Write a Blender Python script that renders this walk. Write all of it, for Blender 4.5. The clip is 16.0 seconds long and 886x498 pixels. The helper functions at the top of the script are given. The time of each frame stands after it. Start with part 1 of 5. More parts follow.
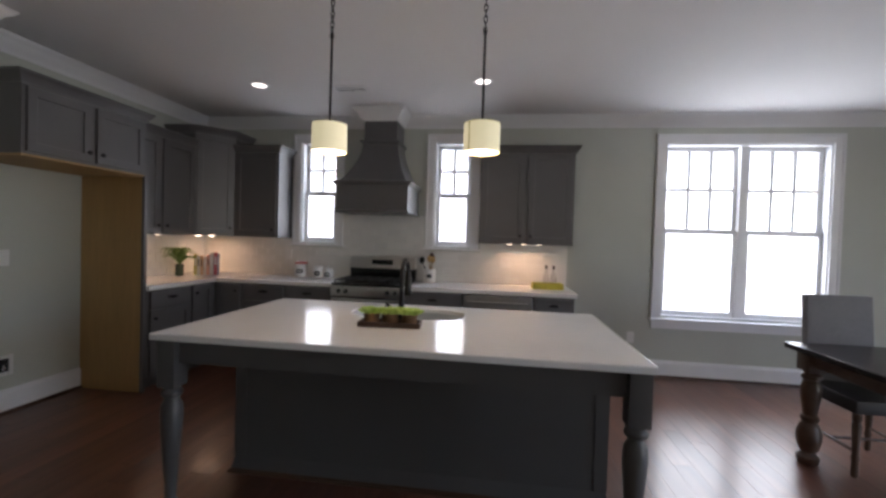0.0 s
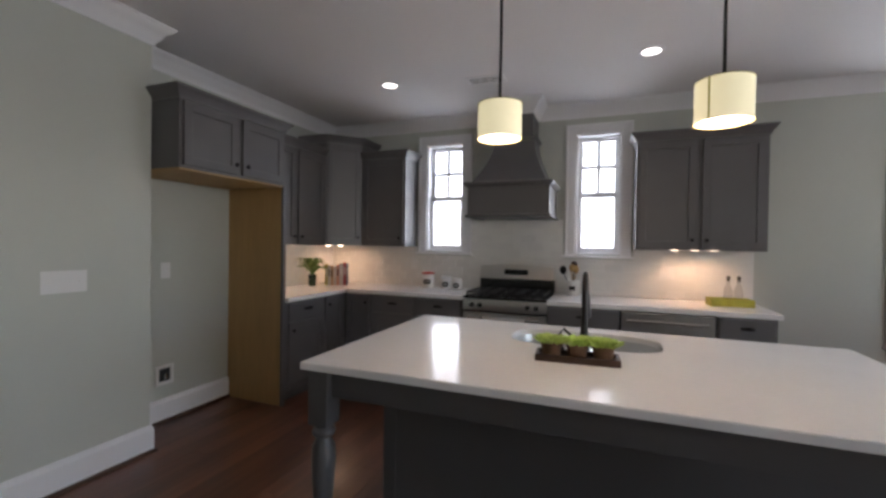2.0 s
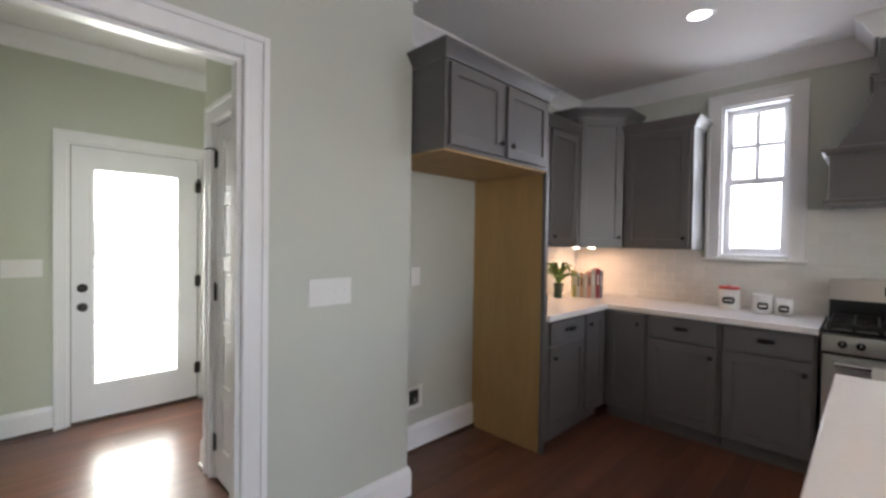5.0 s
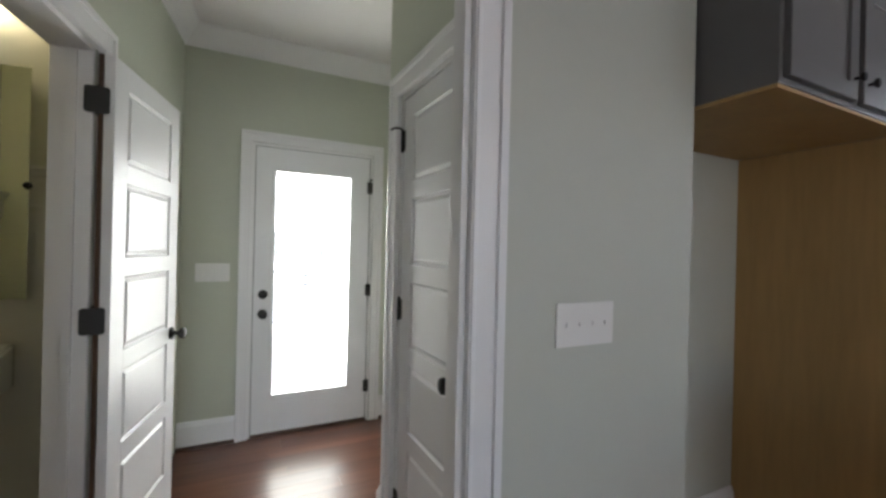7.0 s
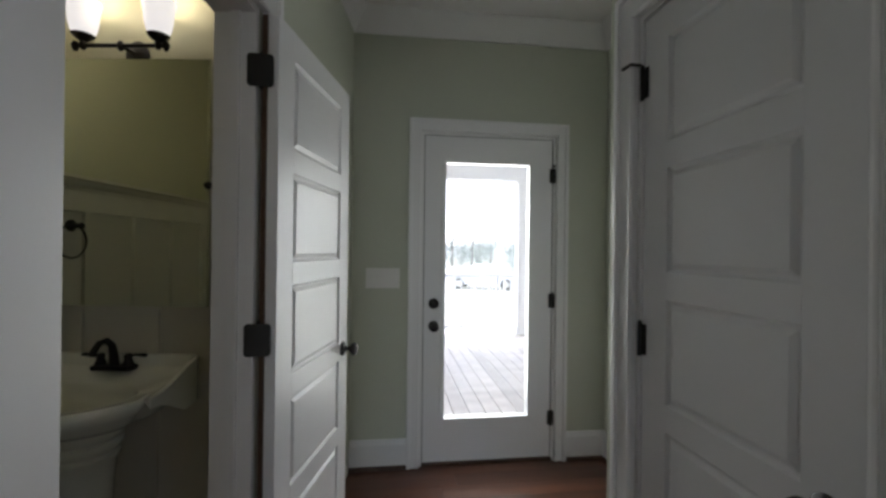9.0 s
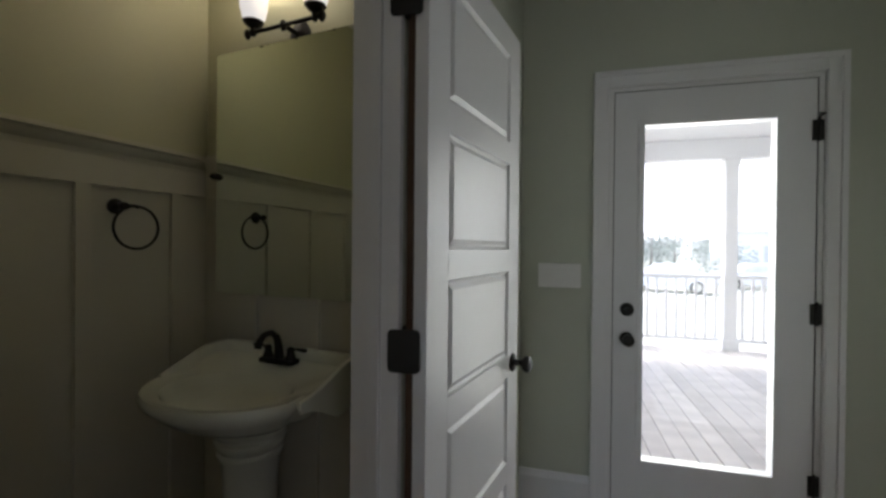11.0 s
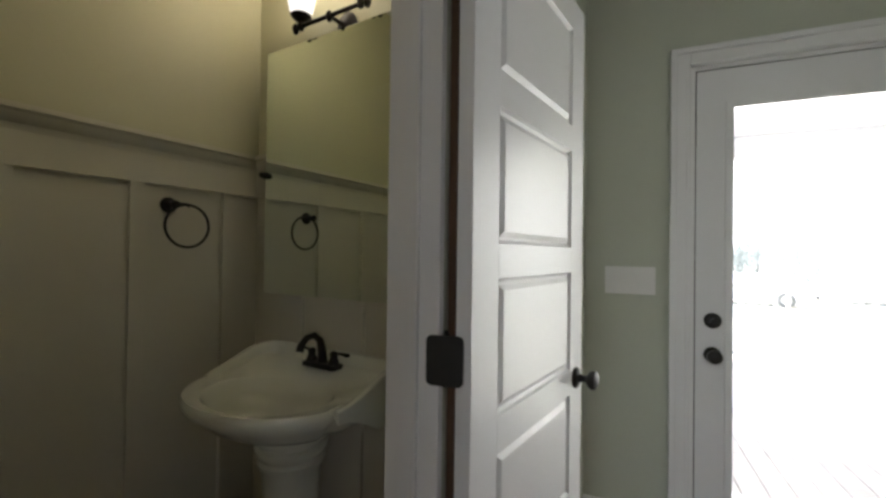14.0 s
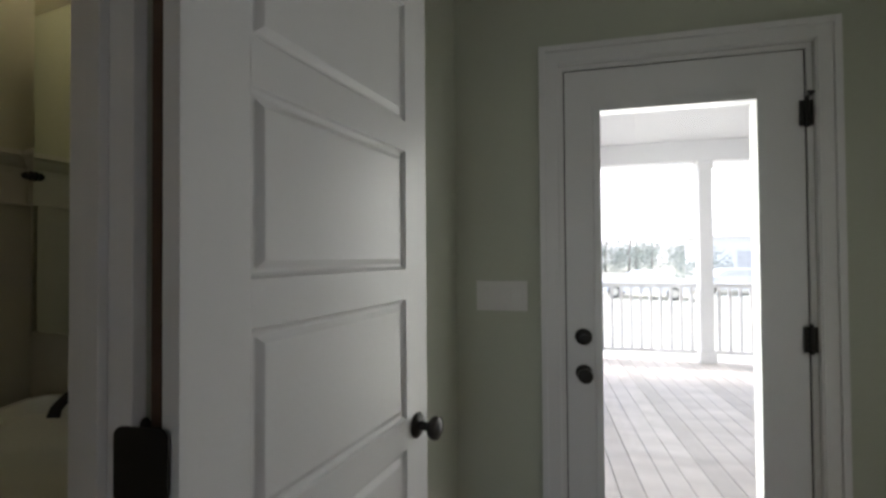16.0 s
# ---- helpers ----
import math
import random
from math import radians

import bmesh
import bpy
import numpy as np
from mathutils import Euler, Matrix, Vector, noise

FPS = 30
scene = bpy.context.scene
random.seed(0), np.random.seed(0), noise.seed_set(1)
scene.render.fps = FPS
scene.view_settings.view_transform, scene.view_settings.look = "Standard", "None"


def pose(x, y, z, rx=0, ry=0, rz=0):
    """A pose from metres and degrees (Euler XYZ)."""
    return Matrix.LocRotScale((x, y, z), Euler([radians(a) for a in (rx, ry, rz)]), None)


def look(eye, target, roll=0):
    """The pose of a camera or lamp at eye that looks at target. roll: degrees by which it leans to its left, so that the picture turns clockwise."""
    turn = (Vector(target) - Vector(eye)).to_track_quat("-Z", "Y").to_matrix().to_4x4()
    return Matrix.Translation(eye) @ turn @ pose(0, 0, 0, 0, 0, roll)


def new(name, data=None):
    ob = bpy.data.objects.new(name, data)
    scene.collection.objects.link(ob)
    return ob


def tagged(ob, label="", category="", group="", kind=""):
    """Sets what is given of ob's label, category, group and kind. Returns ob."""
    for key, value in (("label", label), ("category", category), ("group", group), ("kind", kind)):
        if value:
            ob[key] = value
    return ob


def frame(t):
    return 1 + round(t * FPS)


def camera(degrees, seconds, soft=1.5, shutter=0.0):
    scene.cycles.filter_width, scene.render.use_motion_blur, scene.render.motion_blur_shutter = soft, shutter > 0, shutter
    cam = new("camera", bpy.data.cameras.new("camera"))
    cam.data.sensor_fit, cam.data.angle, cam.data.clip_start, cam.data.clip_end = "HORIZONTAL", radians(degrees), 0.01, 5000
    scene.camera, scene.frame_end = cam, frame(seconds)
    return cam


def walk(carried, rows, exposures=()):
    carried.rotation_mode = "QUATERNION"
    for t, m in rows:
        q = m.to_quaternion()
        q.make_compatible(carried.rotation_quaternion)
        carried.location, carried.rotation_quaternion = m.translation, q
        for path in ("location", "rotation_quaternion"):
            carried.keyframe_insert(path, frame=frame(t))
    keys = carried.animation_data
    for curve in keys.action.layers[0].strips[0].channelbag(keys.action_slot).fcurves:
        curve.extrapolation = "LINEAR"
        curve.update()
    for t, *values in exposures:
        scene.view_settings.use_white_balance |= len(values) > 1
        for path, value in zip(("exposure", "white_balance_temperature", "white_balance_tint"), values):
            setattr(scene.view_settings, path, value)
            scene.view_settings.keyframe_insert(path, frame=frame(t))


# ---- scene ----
cam = camera(92.5, 16.0, soft=2.9)
PATH = [
    (0, (0.363, -0.029, 1.394), (0.095, 1.952, 1.350), 1.80),
    (0.5, (0.259, 0.082, 1.397), (-0.121, 2.045, 1.352), 1.55),
    (1, (0.163, 0.176, 1.395), (-0.331, 2.113, 1.355), 1.09),
    (1.5, (0.036, 0.264, 1.397), (-0.579, 2.166, 1.365), 0.83),
    (2, (-0.104, 0.356, 1.397), (-0.823, 2.222, 1.371), 0.86),
    (2.5, (-0.271, 0.427, 1.388), (-1.084, 2.255, 1.366), 1.02),
    (3, (-0.433, 0.506, 1.376), (-1.370, 2.273, 1.356), 1.20),
    (3.5, (-0.617, 0.596, 1.380), (-1.688, 2.285, 1.355), 1.28),
    (4, (-0.781, 0.670, 1.380), (-1.980, 2.271, 1.355), 1.18),
    (4.5, (-0.956, 0.741, 1.382), (-2.272, 2.247, 1.355), 0.96),
    (5, (-1.147, 0.781, 1.394), (-2.566, 2.191, 1.357), 0.88),
    (7.3, (-2.084, 0.874, 1.356), (-3.902, 1.707, 1.342), 0.86),
    (7.5, (-2.142, 0.859, 1.363), (-3.980, 1.647, 1.337), 0.43),
    (8, (-2.295, 0.846, 1.359), (-4.191, 1.483, 1.347), 0.54),
    (8.5, (-2.458, 0.837, 1.348), (-4.408, 1.284, 1.346), 0.66),
    (9, (-2.609, 0.827, 1.340), (-4.594, 1.073, 1.344), 0.67),
    (9.5, (-2.730, 0.806, 1.330), (-4.729, 0.858, 1.340), 0.70),
    (10, (-2.852, 0.780, 1.326), (-4.847, 0.644, 1.333), 0.70),
    (10.2, (-2.890, 0.780, 1.335), (-4.877, 0.555, 1.329), 0.65),
    (12.3, (-3.150, 0.741, 1.235), (-5.001, -0.016, 1.259), 0.53),
    (12.5, (-3.150, 0.741, 1.238), (-4.995, -0.031, 1.259), 0.43),
    (13, (-3.151, 0.738, 1.241), (-4.987, -0.056, 1.263), 0.50),
    (13.5, (-3.150, 0.732, 1.247), (-4.983, -0.069, 1.268), 0.66),
    (14, (-3.173, 0.750, 1.272), (-5.015, -0.028, 1.292), 0.73),
    (14.5, (-3.236, 0.787, 1.294), (-5.104, 0.072, 1.312), 0.44),
    (15, (-3.331, 0.839, 1.307), (-5.226, 0.202, 1.327), -0.05),
    (15.5, (-3.419, 0.896, 1.324), (-5.344, 0.353, 1.342), -0.27),
    (16, (-3.490, 0.926, 1.326), (-5.442, 0.490, 1.358), -0.42),
]
walk(cam, [(t, look(eye, target, roll)) for t, eye, target, roll in PATH],
     [(t, stops, 6500 - 350 * max(0, 1 - abs(t - 9.2) / 4.2), 18) for t, stops in ((0, 3.1), (1, 3.12), (2.5, 3.6), (3.2, 3.85), (4, 4.05), (5, 4.15), (6.2, 3.9), (7.5, 3.3), (8.5, 2.77), (10, 2.26), (12.5, 2.72), (13.3, 3.05), (14.5, 3.1), (15, 2.96), (16, 2.2))])

# ---- light ----
world = bpy.data.worlds.new("sky")
scene.world = world
world.use_nodes = True
_nt = world.node_tree
_sky = _nt.nodes.new("ShaderNodeTexSky")
_sky.sky_type, _sky.sun_disc = "NISHITA", False
_sky.sun_elevation, _sky.sun_rotation = radians(48), radians(200)
_nt.nodes["Background"].inputs[1].default_value = 0.12
_nt.links.new(_sky.outputs[0], _nt.nodes["Background"].inputs[0])


def lamp(name, kind, m, power, colour, size=(1, 1), angle=None):
    data = bpy.data.lights.new(name, kind)
    data.energy, data.color = power, colour
    if kind == "AREA":
        data.shape, data.size, data.size_y = "RECTANGLE", size[0], size[1]
    if kind == "POINT":
        data.shadow_soft_size = size[0]
    if kind == "SPOT":
        data.shadow_soft_size, data.spot_size, data.spot_blend = size[0], radians(angle), 0.8
    if kind == "SUN":
        data.angle = radians(angle)
    ob = new(name, data)
    ob.matrix_world = m
    return ob


DAY = (0.82, 0.92, 1.0)
WARM = (1.0, 0.63, 0.38)
lamp("sun", "SUN", look((-6, -10, 16), (0, 0, 0)), 1.2, (1.0, 0.96, 0.9), angle=12)
# daylight in the openings; the far eastern one is unseen, added for light
lamp("daylight_window_left", "AREA", look((-1.79, 4.93, 1.9), (-1.79, 0, 1.5)), 0.85, DAY, (0.42, 1.15))
lamp("daylight_window_middle", "AREA", look((-0.19, 4.93, 1.9), (-0.19, 0, 1.5)), 0.85, DAY, (0.42, 1.15))
lamp("daylight_window_dining", "AREA", look((2.8, 4.93, 1.55), (2.8, 0, 1.1)), 6.05, DAY, (1.5, 1.8))
lamp("daylight_porch_door", "AREA", look((-5.5, 1.43, 1.1), (-3, 1.43, 0.9)), 2.6, (0.94, 1.0, 0.85), (0.55, 1.6))
lamp("daylight_far_opening", "AREA", look((5.7, 0.2, 1.3), (0, 0.6, 1.6)), 2.81, (0.92, 0.95, 1.0), (2.6, 2.3))

# ---- materials ----
def node_material(name, colour, rough=0.5, metal=0.0, vary=0.0, scale=8.0, stretch=(1, 1, 1), bump=0.0, bump_scale=60.0, spread=0.0, coat=0.0, spec=0.5, dark=None, even=False):
    m = bpy.data.materials.new(name)
    m.use_nodes = True
    nt = m.node_tree
    b = nt.nodes["Principled BSDF"]
    b.inputs["Base Color"].default_value = (*colour, 1)
    b.inputs["Roughness"].default_value = rough
    b.inputs["Metallic"].default_value = metal
    b.inputs["Coat Weight"].default_value = coat
    b.inputs["Coat Roughness"].default_value = 0.08
    b.inputs["Specular IOR Level"].default_value = spec
    co = nt.nodes.new("ShaderNodeTexCoord")
    mp = nt.nodes.new("ShaderNodeMapping")
    mp.inputs["Scale"].default_value = stretch
    nt.links.new(co.outputs["Object"], mp.inputs["Vector"])
    if spread:
        shift = nt.nodes.new("ShaderNodeVectorMath")
        shift.operation = "SCALE"
        seedn = nt.nodes.new("ShaderNodeObjectInfo")
        isl = nt.nodes.new("ShaderNodeNewGeometry")
        both = nt.nodes.new("ShaderNodeCombineXYZ")
        nt.links.new(seedn.outputs["Random"], both.inputs[0])
        nt.links.new(isl.outputs["Random Per Island"], both.inputs[1])
        nt.links.new(both.outputs[0], shift.inputs[0])
        shift.inputs[3].default_value = 37.0
        nt.links.new(shift.outputs[0], mp.inputs["Location"])
    if vary:
        n1 = nt.nodes.new("ShaderNodeTexNoise")
        n1.inputs["Scale"].default_value, n1.inputs["Detail"].default_value = scale, 6
        n2 = nt.nodes.new("ShaderNodeTexNoise")
        n2.inputs["Scale"].default_value, n2.inputs["Detail"].default_value = scale / 7, 3
        nt.links.new(mp.outputs[0], n1.inputs["Vector"])
        nt.links.new(mp.outputs[0], n2.inputs["Vector"])
        add = nt.nodes.new("ShaderNodeMath")
        add.operation = "ADD"
        nt.links.new(n1.outputs[0], add.inputs[0])
        nt.links.new(n2.outputs[0], add.inputs[1])
        ramp = nt.nodes.new("ShaderNodeMapRange")
        ramp.inputs["From Min"].default_value, ramp.inputs["From Max"].default_value = 0.7, 1.3
        nt.links.new(add.outputs[0], ramp.inputs["Value"])
        mix = nt.nodes.new("ShaderNodeMix")
        mix.data_type = "RGBA"
        lo = dark or tuple(c * (1 - vary) for c in colour)
        mix.inputs[6].default_value = (*lo, 1)
        mix.inputs[7].default_value = (*[min(1, c * (1 + vary * 0.6)) for c in colour], 1)
        nt.links.new(ramp.outputs[0], mix.inputs[0])
        out = mix.outputs[2]
        if spread:
            info = nt.nodes.new("ShaderNodeObjectInfo")
            geo = nt.nodes.new("ShaderNodeNewGeometry")
            plus = nt.nodes.new("ShaderNodeMath")
            plus.operation = "ADD"
            nt.links.new(info.outputs["Random"], plus.inputs[0])
            nt.links.new(geo.outputs["Random Per Island"], plus.inputs[1])
            fr = nt.nodes.new("ShaderNodeMath")
            fr.operation = "FRACT"
            nt.links.new(plus.outputs[0], fr.inputs[0])
            sp = nt.nodes.new("ShaderNodeMapRange")
            sp.inputs["To Min"].default_value, sp.inputs["To Max"].default_value = 1 - spread, 1 + spread
            nt.links.new(fr.outputs[0], sp.inputs["Value"])
            hsv = nt.nodes.new("ShaderNodeHueSaturation")
            nt.links.new(out, hsv.inputs["Color"])
            nt.links.new(sp.outputs[0], hsv.inputs["Value"])
            out = hsv.outputs[0]
        nt.links.new(out, b.inputs["Base Color"])
        rr = nt.nodes.new("ShaderNodeMapRange")
        rr.inputs["To Min"].default_value, rr.inputs["To Max"].default_value = rough * (0.98 if even else 0.88), min(1, rough * (1.02 if even else 1.12))
        nt.links.new(n1.outputs[0], rr.inputs["Value"])
        nt.links.new(rr.outputs[0], b.inputs["Roughness"])
    if bump:
        n3 = nt.nodes.new("ShaderNodeTexNoise")
        n3.inputs["Scale"].default_value, n3.inputs["Detail"].default_value = bump_scale, 4
        nt.links.new(mp.outputs[0], n3.inputs["Vector"])
        bp = nt.nodes.new("ShaderNodeBump")
        bp.inputs["Strength"].default_value, bp.inputs["Distance"].default_value = bump, 0.004
        nt.links.new(n3.outputs[0], bp.inputs["Height"])
        nt.links.new(bp.outputs[0], b.inputs["Normal"])
    return m


def glow_material(name, colour, strength, body=(0.9, 0.88, 0.8)):
    m = node_material(name, body, 0.6)
    b = m.node_tree.nodes["Principled BSDF"]
    b.inputs["Emission Color"].default_value = (*colour, 1)
    b.inputs["Emission Strength"].default_value = strength
    return m


def glass_material(name):
    m = bpy.data.materials.new(name)
    m.use_nodes = True
    nt = m.node_tree
    nt.nodes.remove(nt.nodes["Principled BSDF"])
    tr, gl, mx = nt.nodes.new("ShaderNodeBsdfTransparent"), nt.nodes.new("ShaderNodeBsdfGlossy"), nt.nodes.new("ShaderNodeMixShader")
    gl.inputs["Roughness"].default_value = 0.02
    mx.inputs[0].default_value = 0.06
    nt.links.new(tr.outputs[0], mx.inputs[1])
    nt.links.new(gl.outputs[0], mx.inputs[2])
    nt.links.new(mx.outputs[0], nt.nodes["Material Output"].inputs[0])
    return m


SAGE = node_material("sage_wall_paint", (0.495, 0.51, 0.455), 0.6, vary=0.03, scale=3, bump=0.08, bump_scale=180)
# the sage colour made slightly greener for the hall walls
HALLSAGE = node_material("greener_sage_hall", (0.49, 0.514, 0.427), 0.6, vary=0.03, scale=3, bump=0.08, bump_scale=180)
CEIL = node_material("ceiling_paint", (0.74, 0.72, 0.715), 0.8, vary=0.03, scale=2, bump=0.08, bump_scale=150)
TRIM = node_material("white_trim_paint", (0.75, 0.745, 0.75), 0.35, vary=0.02, scale=5, bump=0.03, bump_scale=90)
DOORW = node_material("white_door_paint", (0.735, 0.735, 0.75), 0.33, vary=0.025, scale=6, bump=0.05, bump_scale=70)
BATHW = node_material("bath_wall_paint", (0.54, 0.53, 0.37), 0.6, vary=0.03, scale=3, bump=0.08, bump_scale=180)
WAINS = node_material("wainscot_paint", (0.59, 0.565, 0.465), 0.45, vary=0.02, scale=5, bump=0.03)
GREY = node_material("grey_cabinet_paint", (0.12, 0.115, 0.115), 0.38, vary=0.06, scale=5, bump=0.03, bump_scale=80)
ISLE = node_material("dark_grey_island_paint", (0.078, 0.074, 0.073), 0.42, vary=0.06, scale=5, bump=0.03, bump_scale=80)
QUARTZ = node_material("white_quartz", (0.78, 0.77, 0.755), 0.12, vary=0.025, scale=40, spec=0.1)
PLY = node_material("bare_plywood", (0.42, 0.26, 0.1), 0.6, vary=0.12, scale=7, stretch=(6, 6, 0.6), bump=0.05)
WOOD = node_material("dark_oak_floor", (0.145, 0.058, 0.034), 0.3, vary=0.28, scale=3.2, stretch=(5, 0.45, 1), bump=0.004, bump_scale=30, spread=0.2, spec=0.55, coat=0.1, dark=(0.085, 0.031, 0.018), even=True)
SHOE = node_material("dark_shoe_moulding", (0.07, 0.035, 0.02), 0.4, vary=0.2, scale=9)
TILE = node_material("white_glazed_tile", (0.72, 0.71, 0.68), 0.16, vary=0.03, scale=6, spread=0.04, bump=0.04, bump_scale=14)
GROUT = node_material("pale_grout", (0.72, 0.71, 0.68), 0.6, vary=0.05, scale=50)
BRONZE = node_material("oil_rubbed_bronze", (0.012, 0.01, 0.009), 0.4, metal=0.25, vary=0.3, scale=30)
STEEL = node_material("brushed_steel", (0.56, 0.55, 0.53), 0.3, metal=1.0, vary=0.02, scale=30, stretch=(0.3, 6, 6))
CHROME = node_material("chrome", (0.7, 0.7, 0.7), 0.12, metal=1.0)
BLACK = node_material("black_enamel", (0.012, 0.012, 0.012), 0.22, vary=0.2, scale=20)
IRON = node_material("cast_iron", (0.015, 0.015, 0.015), 0.7, vary=0.3, scale=60, bump=0.2)
GLASS = glass_material("window_glass")


def veiled_glass(name, veil):
    """Clear glass with a thin translucent veil that puts daylight glare into the pane."""
    m = glass_material(name)
    nt = m.node_tree
    clear = nt.nodes["Mix Shader"]
    film, both = nt.nodes.new("ShaderNodeBsdfTranslucent"), nt.nodes.new("ShaderNodeMixShader")
    film.inputs[0].default_value = (0.85, 0.88, 0.92, 1)
    noise, ramp = nt.nodes.new("ShaderNodeTexNoise"), nt.nodes.new("ShaderNodeMapRange")
    noise.inputs["Scale"].default_value = 4
    ramp.inputs["To Min"].default_value, ramp.inputs["To Max"].default_value = veil * 0.75, veil * 1.25
    nt.links.new(noise.outputs[0], ramp.inputs[0])
    nt.links.new(ramp.outputs[0], both.inputs[0])
    nt.links.new(clear.outputs[0], both.inputs[1])
    nt.links.new(film.outputs[0], both.inputs[2])
    nt.links.new(both.outputs[0], nt.nodes["Material Output"].inputs[0])
    return m


# pale veil mixed into the pane for the glare from outside
DOORGLASS = veiled_glass("veiled_door_glass", 0.032)
SHADE = glow_material("linen_lamp_shade", (1.0, 0.93, 0.55), 0.0526, (0.85, 0.8, 0.62))
DIFF = glow_material("lamp_diffuser", (1.0, 0.95, 0.82), 0.144)
CAN = glow_material("recessed_lamp", (1.0, 0.96, 0.9), 0.332)
STRIP = glow_material("under_cabinet_lamp", (1.0, 0.82, 0.6), 0.5)
FROST = glow_material("frosted_glass_shade", (1.0, 0.97, 0.9), 0.133)
PORC = node_material("white_porcelain", (0.7, 0.71, 0.62), 0.08, vary=0.015, scale=4, spec=0.6)
CERAM = node_material("white_ceramic", (0.75, 0.74, 0.72), 0.2, vary=0.03, scale=9)
RED = node_material("red_lacquer", (0.4, 0.03, 0.02), 0.35, vary=0.1, scale=20)
INK = node_material("black_ink", (0.012, 0.012, 0.012), 0.6)
TERRA = node_material("brown_peat_pot", (0.2, 0.105, 0.055), 0.85, vary=0.3, scale=30, bump=0.3)
TRAYW = node_material("dark_wood_tray", (0.06, 0.028, 0.016), 0.45, vary=0.3, scale=12, stretch=(1, 8, 8), bump=0.1)
LIME = node_material("lime_green_leaf", (0.6, 0.76, 0.2), 0.55, vary=0.3, scale=40)
LEAF = node_material("green_leaf", (0.15, 0.25, 0.06), 0.5, vary=0.3, scale=30)
YELLOW = node_material("yellow_green_wicker", (0.42, 0.38, 0.04), 0.6, vary=0.2, scale=40, bump=0.2)
TABLE = node_material("black_stained_table_top", (0.018, 0.012, 0.012), 0.25, vary=0.3, scale=8, stretch=(1, 8, 8), bump=0.08)
LEGW = node_material("turned_leg_wood", (0.085, 0.05, 0.032), 0.4, vary=0.4, scale=12, bump=0.1)
LINEN = node_material("grey_chair_linen", (0.2, 0.19, 0.19), 0.9, vary=0.1, scale=40, bump=0.25, bump_scale=300)
LEATHER = node_material("dark_seat_leather", (0.03, 0.027, 0.03), 0.5, vary=0.2, scale=12, bump=0.1)
PLATE = node_material("white_plastic", (0.72, 0.71, 0.69), 0.4, vary=0.02, scale=20)
DECK = node_material("weathered_deck", (0.6, 0.56, 0.52), 0.75, vary=0.2, scale=6, stretch=(0.7, 8, 8), bump=0.15, bump_scale=30, spread=0.12)
PORCH = node_material("white_porch_paint", (0.72, 0.72, 0.72), 0.5, vary=0.03, scale=4)
SIDING = node_material("pale_siding", (0.75, 0.75, 0.74), 0.6, vary=0.04, scale=3)
ROOF = node_material("grey_shingle", (0.55, 0.55, 0.56), 0.85, vary=0.12, scale=8, bump=0.2)
GRASS = node_material("dry_lawn", (0.42, 0.42, 0.34), 0.95, vary=0.25, scale=0.6, bump=0.3)
CARP = node_material("pale_car_paint", (0.75, 0.75, 0.76), 0.3, coat=0.3)
RUBBER = node_material("tyre_rubber", (0.02, 0.02, 0.02), 0.8)
MIRROR = node_material("mirror_silver", (0.8, 0.86, 0.78), 0.015, metal=1.0)
BARK = node_material("bark", (0.1, 0.07, 0.05), 0.9, vary=0.3, scale=10, bump=0.4)


# ---- builders ----
def part(name, bm, material, parent=None, label="", smooth=False):
    me = bpy.data.meshes.new(name)
    bmesh.ops.recalc_face_normals(bm, faces=bm.faces)
    bm.to_mesh(me)
    bm.free()
    me.materials.append(material)
    if smooth:
        for p in me.polygons:
            p.use_smooth = True
        me.set_sharp_from_angle(angle=radians(38))
    ob = new(name, me)
    if parent:
        ob.parent = parent
    if label:
        tagged(ob, label)
    return ob


def thing(name, m, label, category, group=""):
    ob = new(name)
    ob.empty_display_size = 0.1
    ob.matrix_world = m
    return tagged(ob, label, category, group)


def bx(bm, x0, x1, y0, y1, z0, z1, bevel=0.0, m=None):
    t = bmesh.new()
    r = bmesh.ops.create_cube(t, size=1.0)
    bmesh.ops.transform(t, matrix=Matrix.LocRotScale(((x0 + x1) / 2, (y0 + y1) / 2, (z0 + z1) / 2), None, (abs(x1 - x0), abs(y1 - y0), abs(z1 - z0))), verts=t.verts)
    if bevel:
        bmesh.ops.bevel(t, geom=t.edges[:], offset=bevel, segments=2, profile=0.7, affect="EDGES")
    if m is not None:
        t.transform(m)
    me = bpy.data.meshes.new("tmp")
    t.to_mesh(me)
    t.free()
    bm.from_mesh(me)
    bpy.data.meshes.remove(me)
    return bm


def B(x0, x1, y0, y1, z0, z1, bevel=0.0, m=None):
    return bx(bmesh.new(), x0, x1, y0, y1, z0, z1, bevel, m)


def lathe(bm, prof, seg=24, m=None, sx=1.0, sy=1.0):
    rings = []
    for r, z in prof:
        ring = []
        for k in range(seg):
            a = 2 * math.pi * k / seg
            v = Vector((r * math.cos(a) * sx, r * math.sin(a) * sy, z))
            ring.append(bm.verts.new(m @ v if m is not None else v))
        rings.append(ring)
    for a, b in zip(rings, rings[1:]):
        for k in range(seg):
            bm.faces.new((a[k], a[(k + 1) % seg], b[(k + 1) % seg], b[k]))
    if prof[0][0] > 1e-5:
        bm.faces.new(rings[0][::-1])
    if prof[-1][0] > 1e-5:
        bm.faces.new(rings[-1])
    return bm


def L(prof, seg=24, m=None, sx=1.0, sy=1.0):
    return lathe(bmesh.new(), prof, seg, m, sx, sy)


